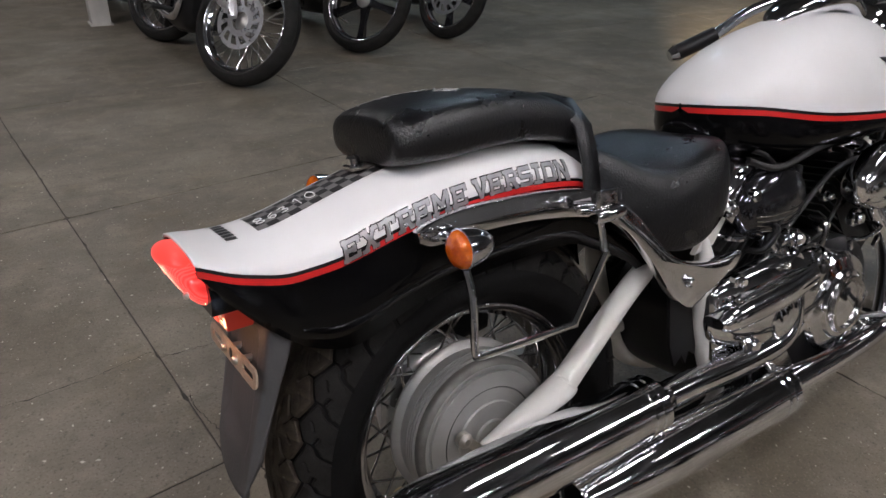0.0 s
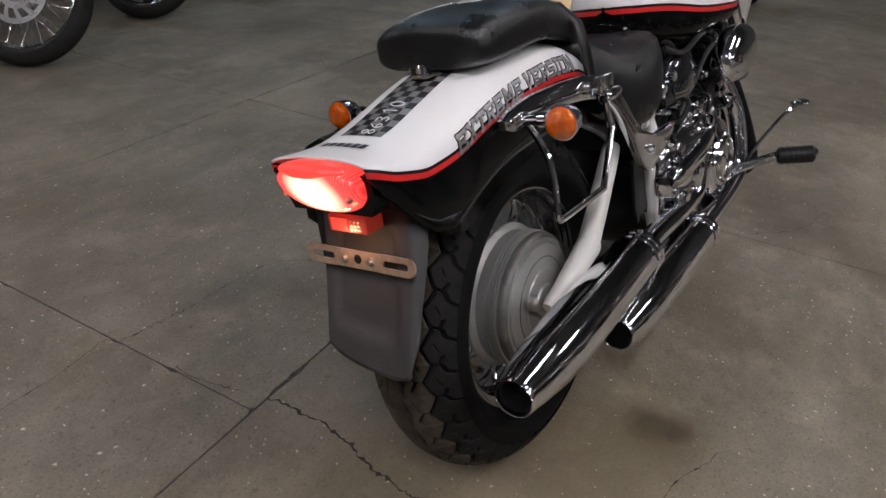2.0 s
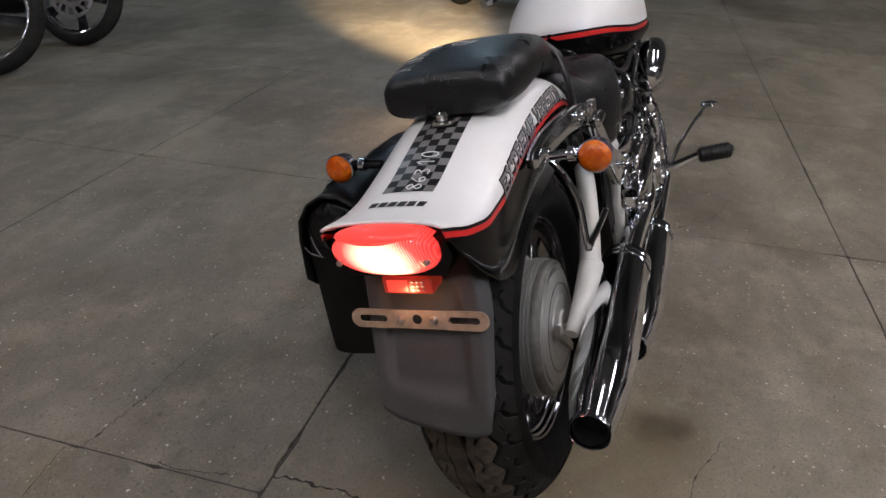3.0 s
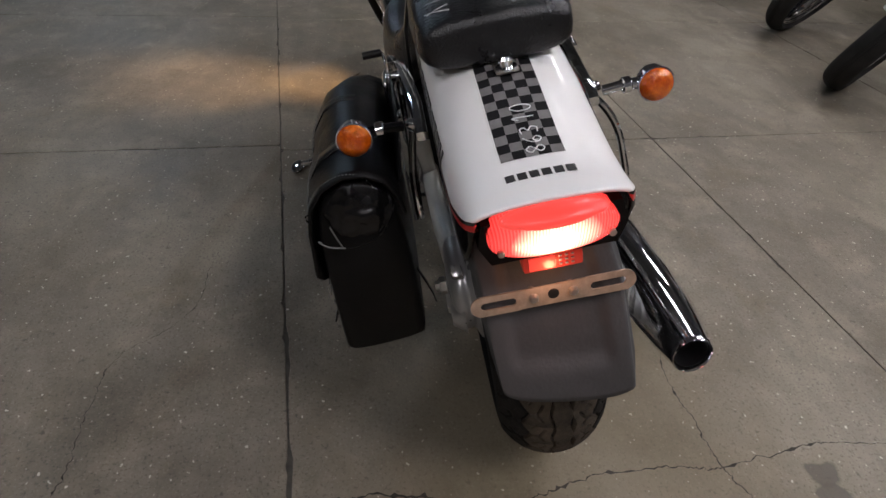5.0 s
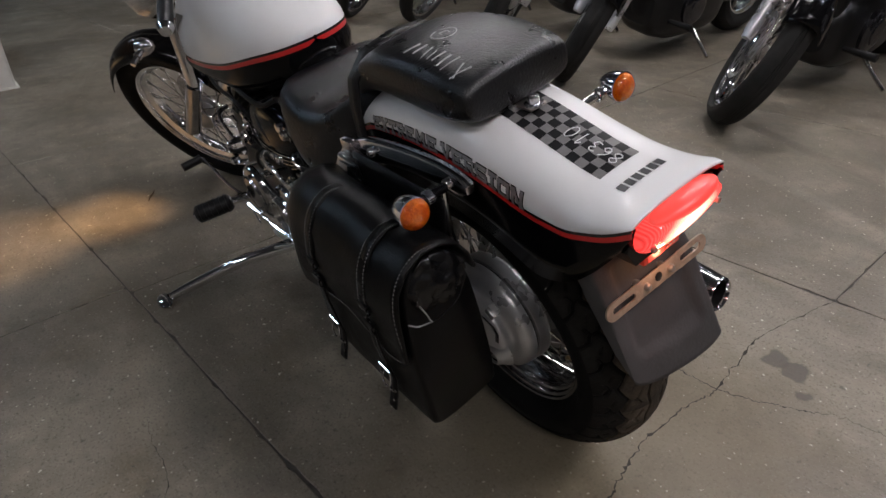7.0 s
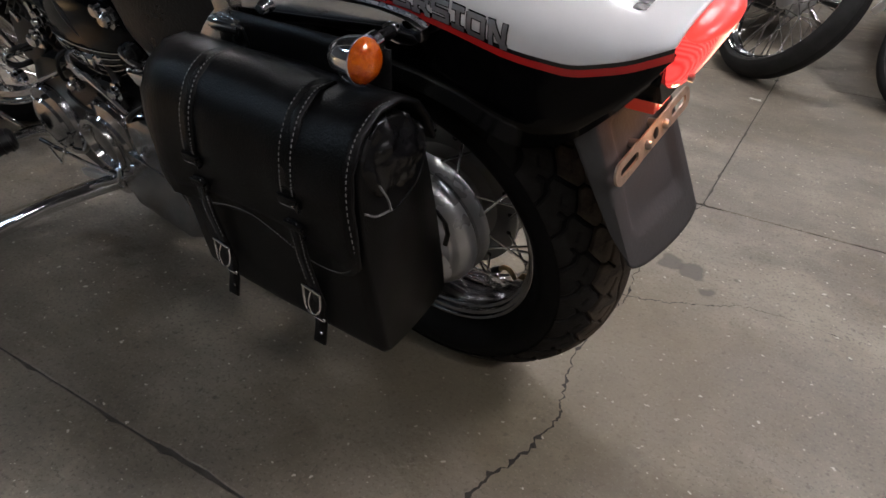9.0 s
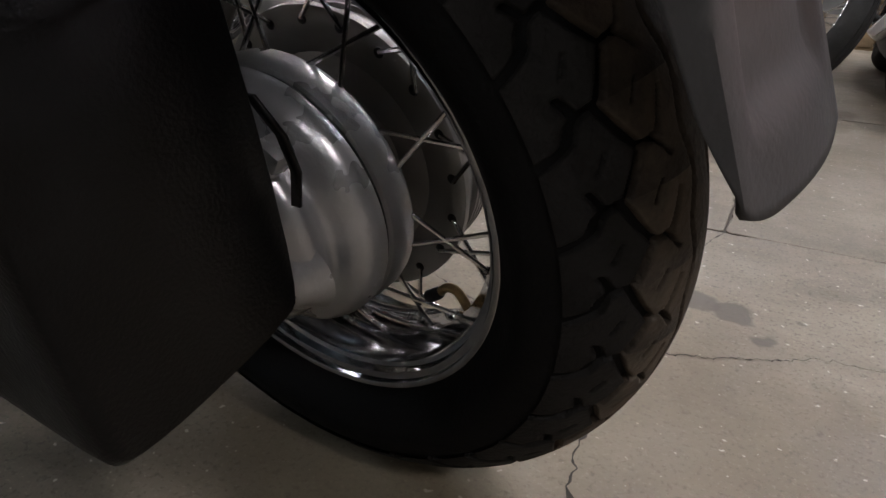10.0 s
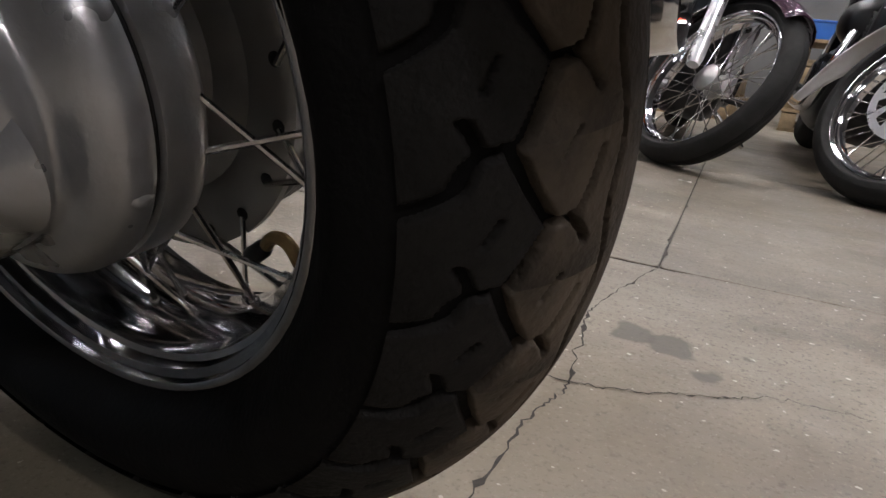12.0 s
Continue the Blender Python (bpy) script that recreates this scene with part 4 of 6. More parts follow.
def rear_wheel():
    at = Matrix.Translation((AXLE[0], 0, AXLE[1]))
    tyre = part("rear_tyre", lathe(tyre_profile(0.316, 0.17, 0.2, 0.0072, 0.0915), "y", 72), RUBBER, BIKE, "fat worn black rear tyre", at=at, sharp=50)
    wheel = part("rear_wheel", lathe(rim_profile(0.2, 0.166), "y", 72), RIM, BIKE, "chrome laced rear wheel", at=at, sharp=50)
    # ten groups of four spokes: flange radius, flange offset, flange angle, rim offset, rim angle
    for k in range(10):
        for hub_r, hub_y, a, rim_y, b in ((0.111, 0.033, 181, 0.008, 200), (0.111, 0.033, 197, 0.008, 185), (0.1225, -0.0115, 195, -0.008, 211), (0.1225, -0.0115, 214, -0.008, 196)):
            a, b = radians(a + 36 * k), radians(b + 36 * k)
            one_spoke(wheel, Vector((hub_r * math.cos(a), hub_y, hub_r * math.sin(a))), Vector((0.178 * math.cos(b), rim_y, 0.178 * math.sin(b))), 0.0021)
    drum = [(0.0, -0.020), (0.1, -0.018), (0.112, -0.0135), (0.129, -0.0115), (0.1325, -0.013), (0.133, -0.018), (0.130, -0.022), (0.122, -0.026), (0.121, -0.038), (0.121, -0.044)]
    for k in range(4):
        y = -0.044 - 0.0062 * k
        drum += [(0.121, y), (0.125, y - 0.0012), (0.125, y - 0.0034), (0.12, y - 0.0046)]
    drum += [(0.120, -0.07), (0.1185, -0.078), (0.112, -0.083), (0.108, -0.0835), (0.104, -0.081), (0.103, -0.086), (0.092, -0.0885), (0.06, -0.0905), (0.058, -0.093), (0.032, -0.094), (0.03, -0.098), (0.0, -0.098)]
    part("brake_drum", lathe(drum, "y", 56), DRUM, wheel, "silver finned brake drum")
    part("drum_band", lathe([(0.1200, -0.0672), (0.1222, -0.0685), (0.1222, -0.0765), (0.1195, -0.081), (0.1135, -0.0845)], "y", 56), material("stained_alloy", (0.13, 0.125, 0.115), 0.5, 0.5, 0.3, 30), wheel, "dark stained drum edge")
    part("drum_groove", lathe([(0.0792, -0.0893), (0.0800, -0.0901), (0.0812, -0.0892)], "y", 48), DARK_METAL, wheel)
    for k in range(20):
        a = radians(195 + 18 * k)
        part("spoke_hole", shared("spoke_hole", lambda: mesh_of("spoke_hole", ellipsoid((0, 0, 0), (0.0046, 0.0014, 0.0046), 10), WIRE)), None, wheel, at=Matrix.Translation((0.1215 * math.cos(a), -0.0118, 0.1215 * math.sin(a))))
    part("hub", lathe([(0.1, -0.02), (0.072, -0.012), (0.066, 0.012), (0.1, 0.024)], "y", 48), CAST, wheel)
    # shaft drive housing: plain ring, black seam, broad shoulder, soft valley, inner dome
    case = [(0.098, 0.024), (0.108, 0.027), (0.1125, 0.031), (0.1135, 0.036), (0.1125, 0.050), (0.1105, 0.0552), (0.1065, 0.0562), (0.1065, 0.0596), (0.1095, 0.0606), (0.1108, 0.064), (0.1102, 0.072), (0.1072, 0.0795), (0.1015, 0.0855), (0.0945, 0.0888), (0.0885, 0.0902), (0.0845, 0.0925), (0.0828, 0.0962), (0.0838, 0.1005), (0.0845, 0.1065), (0.0828, 0.114), (0.0765, 0.1195), (0.066, 0.1235), (0.05, 0.126), (0.0, 0.128)]
    part("final_drive", lathe(case, "y", 72), HOUSING, wheel, "cast aluminium shaft drive housing", sharp=50)
    part("drive_gap", lathe([(0.1068, 0.0560), (0.1078, 0.0579), (0.1068, 0.0598)], "y", 56), WIRE, wheel)
    boss = (-0.061, 0, -0.021)
    part("bolt_boss", lathe([(0.0135, 0.112), (0.0145, 0.128), (0.0165, 0.1305), (0.0195, 0.1285), (0.023, 0.122), (0.028, 0.116), (0.034, 0.108)], "y", 28, boss), HOUSING, wheel, "bolt recess in its boss", sharp=60)
    part("bolt_recess", lathe([(0.0, 0.1135), (0.0136, 0.1135), (0.0142, 0.126)], "y", 24, boss), DARK_METAL, wheel)
    part("recess_bolt", lathe([(0, 0.124), (0.0075, 0.1235), (0.009, 0.1215), (0.009, 0.113)], "y", 18, boss), STEEL, wheel)
    part("housing_lug", box((0.022, 0.02, 0.022), (-0.066, 0.108, 0.075), 0.006, Matrix.Rotation(radians(-35), 4, "Y")), HOUSING, wheel)
    part("casting_pip", ellipsoid((-0.0985, 0.068, -0.0455), (0.003, 0.007, 0.006), 14), HOUSING, wheel)
    part("torque_arm", prism([(-0.020, -0.038), (-0.015, -0.055), (0.14, -0.126), (0.14, -0.104)], 0.012, 0.002, lambda x, y, z: (x, y + 0.130, z)), WHITE_FRAME, wheel, "pale torque arm")
    part("axle_nut", lathe([(0, 0.15), (0.009, 0.15), (0.0105, 0.147), (0.0105, 0.142), (0.016, 0.141), (0.0165, 0.13)], "y", 6), STEEL, wheel)
    part("axle_nut", mirrored(lathe([(0, 0.118), (0.009, 0.118), (0.0105, 0.115), (0.0105, 0.11), (0.015, 0.109), (0.0155, 0.095)], "y", 6)), STEEL, wheel)
    part("brake_lever", prism([(-0.012, -0.008), (0.012, -0.01), (0.07, -0.075), (0.06, -0.085), (-0.004, -0.014)], 0.007, 0.002, lambda x, y, z: (x - 0.052, y - 0.101, z + 0.03)), STEEL, wheel)
    part("cam_bolt", mirrored(lathe([(0, 0.112), (0.005, 0.112), (0.007, 0.109), (0.012, 0.107), (0.012, 0.097)], "y", 12, (-0.056, 0, 0.025))), STEEL, wheel)
    part("valve_stem", tube([(-0.134, 0.0, -0.118), (-0.130, 0.001, -0.106), (-0.124, 0.002, -0.0955), (-0.114, 0.002, -0.0955), (-0.104, 0.001, -0.106)], 0.0042, 10), BRASS, wheel, "bent brass valve stem")
    part("valve_cap", tube([(-0.107, 0.001, -0.103), (-0.104, 0.001, -0.1055), (-0.092, 0.0, -0.1145), (-0.09, 0.0, -0.116)], [0.0045, 0.006, 0.0062, 0.0045], 12, soft=False), WIRE, wheel)
    return tyre


def running_gear():
    # swing arm blades and frame, in white enamel
    blade = tube([(0.335, -0.085, 0.505), (0.28, -0.10, 0.489), (0.19, -0.118, 0.445), (0.11, -0.13, 0.398)], [0.0185, 0.019, 0.0195, 0.0205], 16)
    tube([(0.112, -0.131, 0.40), (0.10, -0.131, 0.392), (0.04, -0.128, 0.37), (-0.035, -0.117, 0.337)], [0.022, 0.023, 0.019, 0.012], 16, blade)
    part("swing_arm", blade, WHITE_FRAME, BIKE, "chipped white swing arm strut")
    part("swing_arm", tube([(0.6, 0.12, 0.30), (0.45, 0.12, 0.29), (0.25, 0.115, 0.30), (0.08, 0.105, 0.325)], [0.02, 0.021, 0.022, 0.024], 14), WHITE_FRAME, BIKE, "white swing arm tube")
    for s in (-1, 1):
        part("frame_tube", tube([(0.43, s * 0.12, 0.56), (0.435, s * 0.128, 0.53), (0.437, s * 0.130, 0.50), (0.437, s * 0.128, 0.43), (0.46, s * 0.125, 0.32), (0.52, s * 0.12, 0.20), (0.7, s * 0.115, 0.142), (0.95, s * 0.1, 0.15), (1.06, s * 0.07, 0.25), (1.12, s * 0.035, 0.6), (1.14, 0, 0.78)], [0.012, 0.014, 0.018, 0.02, 0.02, 0.017, 0.016, 0.016, 0.016, 0.018, 0.022], 12), WHITE_FRAME, BIKE, "white frame tube")
        side = [(0.405, 0.528), (0.455, 0.535), (0.482, 0.57), (0.492, 0.61), (0.492, 0.655), (0.481, 0.655), (0.474, 0.62), (0.462, 0.59), (0.445, 0.565), (0.42, 0.545)]
        part("side_cover", prism(side, 0.012, 0.003, lambda x, y, z: (x, s * 0.128 + y, z)), WHITE_FRAME, BIKE, "white side cover edge")
    # torn black rubber guard
    guard = [(0.36, 0.47), (0.43, 0.47), (0.44, 0.40), (0.43, 0.33), (0.415, 0.345), (0.405, 0.32), (0.395, 0.34), (0.375, 0.325), (0.362, 0.37)]
    part("splash_guard", prism(guard, 0.008, 0.002, lambda x, y, z: (x, -0.118 + y, z)), WIRE, BIKE, "torn black rubber splash guard")
    # chrome hoop that keeps a saddlebag off the wheel
    part("bag_hoop", tube([(0.168, -0.150, 0.655), (0.171, -0.153, 0.625), (0.170, -0.158, 0.602), (0.168, -0.160, 0.595), (0.10, -0.172, 0.522), (0.094, -0.172, 0.516), (0.086, -0.1725, 0.5145), (-0.06, -0.174, 0.522), (-0.073, -0.174, 0.526), (-0.076, -0.173, 0.535), (-0.069, -0.166, 0.60), (-0.066, -0.15, 0.64), (-0.06, -0.13, 0.665)], 0.0055, 10, steps=4), CHROME, BIKE, "chrome saddlebag hoop")
    part("bag_hoop", mirrored(tube([(0.168, -0.140, 0.655), (0.170, -0.142, 0.60), (0.09, -0.145, 0.52), (-0.07, -0.145, 0.526), (-0.069, -0.143, 0.60), (-0.06, -0.13, 0.665)], 0.0055, 10, steps=4)), CHROME, BIKE, "chrome saddlebag hoop")


def exhaust(end, front, pipe, name_label):
    """A long tapered chrome silencer, open at the back, with its header pipe."""
    a, b = Vector(end), Vector(front)
    way = (b - a).normalized()
    long = (b - a).length
    prof = [(0.0, 0.05), (0.022, 0.05), (0.0255, 0.002), (0.027, -0.001), (0.0285, 0.001), (0.029, 0.008), (0.034, 0.04), (0.0415, 0.1), (0.0455, 0.17), (0.0465, long * 0.55), (0.0445, long - 0.05), (0.0445, long - 0.035), (0.0465, long - 0.033), (0.047, long - 0.018), (0.0445, long - 0.016), (0.034, long), (0.026, long + 0.02)]
    prof = [(r * 1.08, h) for r, h in prof]
    turn = way.to_track_quat("Z", "Y").to_matrix().to_4x4()
    ob = part("silencer", lathe(prof, "z", 40), [CHROME], BIKE, name_label, at=Matrix.Translation(a) @ turn, sharp=40)
    part("outlet", lathe([(0.0257, 0.006), (0.0243, 0.04), (0.0, 0.041)], "z", 24), WIRE, ob, "sooty outlet")
    part("clamp", lathe([(0.0475, long * 0.90), (0.0505, long * 0.905), (0.0505, long * 0.925), (0.0475, long * 0.93)], "z", 40), CHROME, ob)
    part("header_pipe", tube([tuple(b)] + pipe, 0.025, 16, steps=7), CHROME, BIKE, "chrome exhaust header")


def engine():
    case = []
    for y, grow in ((-0.15, 0.8), (-0.135, 0.97), (-0.08, 1.0), (0.08, 1.0), (0.135, 0.97), (0.15, 0.82)):
        outline = smooth_line([(0.50, 0.24, 0), (0.49, 0.36, 0), (0.56, 0.44, 0), (0.72, 0.455, 0), (0.9, 0.45, 0), (0.985, 0.37, 0), (0.98, 0.25, 0), (0.9, 0.18, 0), (0.7, 0.165, 0), (0.56, 0.185, 0)], 4, True)
        case.append([(0.74 + (p[0] - 0.74) * grow, y, 0.31 + (p[1] - 0.31) * grow) for p in outline])
    block = part("engine_block", loft(case), DARK_METAL, BIKE, "black and chrome air-cooled twin engine")
    for name, x, z, r, side in (("clutch_cover", 0.82, 0.33, 0.105, -1), ("crank_cover", 0.9, 0.31, 0.085, 1), ("gear_cover", 0.66, 0.33, 0.09, 1), ("pump_cover", 0.62, 0.36, 0.06, -1)):
        prof = [(r * 1.0, 0.14), (r * 1.0, 0.158), (r * 0.93, 0.168), (r * 0.7, 0.174), (r * 0.66, 0.180), (r * 0.4, 0.185), (0, 0.186)]
        bm = lathe(prof, "y", 36, (x, 0, z))
        # left covers take the dimmed metal in place of darker reflections
        part(name, bm if side > 0 else mirrored(bm), POLISHED if side > 0 else CHROME, block, "polished cover")
        for k in range(6):
            a = 2 * math.pi * k / 6 + 0.3
            bolt = lathe([(0, 0.167), (0.006, 0.166), (0.0065, 0.158)], "y", 8, (x + r * 0.9 * math.cos(a), 0, z + r * 0.9 * math.sin(a)))
            part("cover_bolt", bolt if side > 0 else mirrored(bolt), STEEL, block)
    for x, tilt in ((0.655, -35), (0.865, 35)):
        m = pose(x, 0, 0.43, 0, tilt, 0)
        barrel = part("cylinder", lathe([(0.05, -0.02), (0.055, 0.2), (0, 0.2)], "z", 24), DARK_METAL, BIKE, "finned black cylinder", at=m)
        for k in range(9):
            s = 0.19 - 0.0 * k
            part("cooling_fin", shared("fin", lambda: mesh_of("cooling_fin", box((0.165, 0.225, 0.0035), bevel=0.0012), FIN)), None, barrel, at=Matrix.Translation((0, 0, 0.025 + 0.0155 * k)))
        part("cylinder_head", seat_loft([(-0.095, 0.165, 0.20, 0.06, 0), (-0.085, 0.158, 0.225, 0.1, 0), (-0.02, 0.158, 0.245, 0.118, 0), (0.04, 0.158, 0.245, 0.115, 0), (0.085, 0.158, 0.225, 0.1, 0), (0.095, 0.165, 0.2, 0.06, 0)], 3.2), CHROME, barrel, "chrome head cover")
        for s in (-1, 1):
            part("head_bolt", lathe([(0, 0.012), (0.009, 0.011), (0.011, 0.0)], "z", 8, (0, s * 0.08, 0.236)), CHROME, barrel)
    # air cleaner and carburettor on the right, chrome caps
    cleaner = seat_loft([(0.70, 0.55, 0.58, 0.012, 0), (0.715, 0.53, 0.6, 0.03, 0), (0.78, 0.505, 0.635, 0.04, 0), (0.85, 0.5, 0.64, 0.042, 0), (0.92, 0.515, 0.625, 0.036, 0), (0.95, 0.55, 0.59, 0.015, 0)], 2.2)
    for v in cleaner.verts:
        v.co.y -= 0.165
        v.co.x += 0.13
    part("air_cleaner", cleaner, CHROME, BIKE, "chrome air cleaner pod")
    for s in (-1, 1):
        cap = part("finned_cover", ellipsoid((0.633, s * 0.118, 0.572) if s < 0 else (0.645, 0.118, 0.545), (0.105, 0.036, 0.07) if s < 0 else (0.155, 0.034, 0.092), 32), SMOKED if s < 0 else BLACK, BIKE, "dark side cover with fine ribs")
        for k in range(5):
            u = 0.2 + 0.16 * k
            x, z, a, b = (0.633, 0.572, 0.105, 0.07) if s < 0 else (0.645, 0.545, 0.155, 0.092)
            rib = []
            for t in np.linspace(-0.75, 0.75, 9):
                px, pz = t * (1 - 0.25 * u), -u * math.sqrt(max(0.0, 1 - t * t * 0.8))
                rib.append((x + a * px, s * (0.1195 + 0.034 * math.sqrt(max(0.02, 1 - px * px - pz * pz))), z + b * pz))
            part("rib", tube(rib, 0.0013, 6), WORN_CHROME, cap)
        part("key_plate", lathe([(0, 0.03), (0.009, 0.03), (0.012, 0.027), (0.013, 0.0)], "y", 16, (0.56, 0, 0.60)) if s > 0 else mirrored(lathe([(0, 0.03), (0.009, 0.03), (0.012, 0.027), (0.013, 0.0)], "y", 16, (0.56, 0, 0.60))), CHROME, cap, at=Matrix.Translation((0, s * 0.115, 0)))
    oval = part("oval_cover", seat_loft([(0.425, 0.385, 0.45, 0.006, 0), (0.44, 0.36, 0.465, 0.018, 0), (0.50, 0.33, 0.478, 0.028, 0), (0.61, 0.313, 0.482, 0.033, 0), (0.72, 0.318, 0.468, 0.03, 0), (0.79, 0.335, 0.44, 0.02, 0), (0.815, 0.36, 0.415, 0.006, 0)], 2.4), CHROME, BIKE, "chrome oval engine cover", at=Matrix.Translation((0, -0.146, 0.0)))
    for x, z in ((0.47, 0.44), (0.49, 0.355), (0.61, 0.466), (0.61, 0.33), (0.74, 0.445), (0.75, 0.34)):
        part("cover_bolt", ellipsoid((x, -0.03, z), (0.0075, 0.008, 0.0075), 12), WORN_CHROME, oval)
    part("seam", tube([(0.45 + 0.175 * (1 + math.cos(a)), -0.0335 + 0.012 * math.cos(a) ** 2, 0.398 + 0.05 * math.sin(a)) for a in np.linspace(0, 2 * math.pi, 25)], 0.0016, 6, soft=False), WIRE, oval)
    for s in (-1, 1):
        part("cable", tube([(1.08, s * 0.1, 0.72), (0.98, s * 0.13, 0.62), (0.8, s * 0.14, 0.60), (0.66, s * 0.13, 0.5)], 0.005, 8), WIRE, BIKE, "black control cable")
        part("cable", tube([(1.02, s * 0.08, 0.69), (0.9, s * 0.12, 0.56), (0.78, s * 0.13, 0.47), (0.6, s * 0.12, 0.5)], 0.004, 8), WIRE, BIKE, "black control cable")
    # heat shields and brackets over the right-hand pipes
    part("heat_shield", seat_loft([(0.42, 0.40, 0.42, 0.02, 0), (0.46, 0.385, 0.435, 0.03, 0), (0.6, 0.385, 0.44, 0.03, 0), (0.7, 0.40, 0.45, 0.025, 0)], 2.4), CHROME, BIKE, "chrome heat shield", at=Matrix.Translation((0, -0.165, 0.0)))
    part("pipe_bracket", prism([(0.52, 0.36), (0.58, 0.38), (0.66, 0.25), (0.60, 0.23)], 0.008, 0.003, lambda x, y, z: (x, -0.17 + y, z)), WORN_CHROME, BIKE, "chrome pipe bracket")
    for s in (-1, 1):
        part("cover_ring", lathe([(0.045, 0.176), (0.05, 0.19), (0.058, 0.19), (0.062, 0.176)], "y", 30, (0.86 if s < 0 else 0.68, 0, 0.33)) if s > 0 else mirrored(lathe([(0.045, 0.176), (0.05, 0.19), (0.058, 0.19), (0.062, 0.176)], "y", 30, (0.82, 0, 0.33))), WORN_CHROME, block)
        part("oil_line", tube([(0.58, s * 0.15, 0.40), (0.62, s * 0.165, 0.46), (0.70, s * 0.16, 0.48), (0.80, s * 0.15, 0.44), (0.9, s * 0.155, 0.40)], 0.006, 8), CHROME, block)
        part("link_rod", tube([(0.62, s * 0.17, 0.245), (0.8, s * 0.18, 0.235), (1.0, s * 0.185, 0.245)], 0.005, 8), CHROME, block)
        part("rod_end", ellipsoid((0.62, s * 0.17, 0.245), (0.012, 0.009, 0.012), 12), STEEL, block)
        part("coil_cap", lathe([(0, 0.03), (0.012, 0.029), (0.018, 0.02), (0.018, -0.02), (0, -0.022)], "x", 16, (0.64, s * 0.14, 0.50)), CHROME, block)
        part("hose", tube([(0.72, s * 0.12, 0.62), (0.66, s * 0.145, 0.58), (0.60, s * 0.14, 0.5), (0.58, s * 0.15, 0.42)], 0.008, 10), WIRE, block)
        part("wiring_loom", tube([(0.56, s * 0.12, 0.66), (0.62, s * 0.14, 0.64), (0.72, s * 0.145, 0.655), (0.86, s * 0.13, 0.66)], 0.006, 8), WIRE, block)
        part("engine_mount", prism([(0.44, 0.36), (0.52, 0.40), (0.56, 0.34), (0.50, 0.27), (0.45, 0.29)], 0.012, 0.003, lambda x, y, z: (x, s * 0.142 + y, z)), CHROME, block)
        part("down_plate", prism([(0.88, 0.5), (0.98, 0.53), (1.04, 0.42), (0.97, 0.36)], 0.01, 0.003, lambda x, y, z: (x, s * 0.11 + y, z)), DARK_METAL, block)
        for k in range(4):
            part("cover_bolt", ellipsoid((0.5 + 0.025 * k, s * 0.152, 0.34 - 0.012 * k), (0.006, 0.005, 0.006), 10), CHROME, block)
    part("side_case", seat_loft([(0.45, 0.27, 0.36, 0.01, 0), (0.47, 0.245, 0.385, 0.02, 0), (0.54, 0.235, 0.40, 0.025, 0), (0.6, 0.25, 0.385, 0.02, 0), (0.615, 0.28, 0.36, 0.01, 0)], 2.4), POLISHED, block, "chrome left side case", at=Matrix.Translation((-0.02, 0.155, 0.03)))
    part("lower_panel", prism([(0.42, 0.2), (0.47, 0.31), (0.6, 0.335), (0.68, 0.25), (0.66, 0.19), (0.5, 0.165)], 0.01, 0.004, lambda x, y, z: (x, 0.176 + y, z)), POLISHED, block, "dull chrome lower panel")
    rng = random.Random(11)
    for s in (-1, 1):
        # bolts, unions, short hoses and clips crowded about the cases
        for k in range(46):
            x, z = rng.uniform(0.48, 1.0), rng.uniform(0.2, 0.64)
            y = 0.152 + 0.02 * rng.random() - 0.25 * max(0.0, z - 0.46)
            size = rng.uniform(0.006, 0.013)
            kind = rng.random()
            mat = rng.choice((CHROME, CHROME, WORN_CHROME, DARK_METAL))
            if kind < 0.45:
                bm = lathe([(0, 0.012), (size * 0.7, 0.012), (size, 0.008), (size, 0.0), (size * 1.5, -0.001), (size * 1.5, -0.012)], "y", 10)
                part("union_bolt", bm if s > 0 else mirrored(bm), mat, block, at=Matrix.Translation((x, s * y, z)))
            elif kind < 0.75:
                a, long = rng.uniform(0, math.pi), rng.uniform(0.04, 0.1)
                dx, dz = long * math.cos(a) / 2, long * math.sin(a) / 2
                part("small_pipe", tube([(x - dx, s * (y - 0.03), z - dz), (x - dx * 0.7, s * y, z - dz * 0.7), (x + dx * 0.7, s * (y + 0.004), z + dz * 0.7), (x + dx, s * (y - 0.03), z + dz)], size * 0.55, 8), mat if kind < 0.63 else WIRE, block)
            else:
                part("clip", box((size * 2.6, 0.008, size * 1.3), (x, s * y, z), 0.002, Matrix.Rotation(rng.uniform(0, 3), 4, "Y")), mat, block)
    part("battery_box", box((0.12, 0.2, 0.2), (0.50, 0, 0.56), 0.015), WIRE, BIKE, "black battery box")


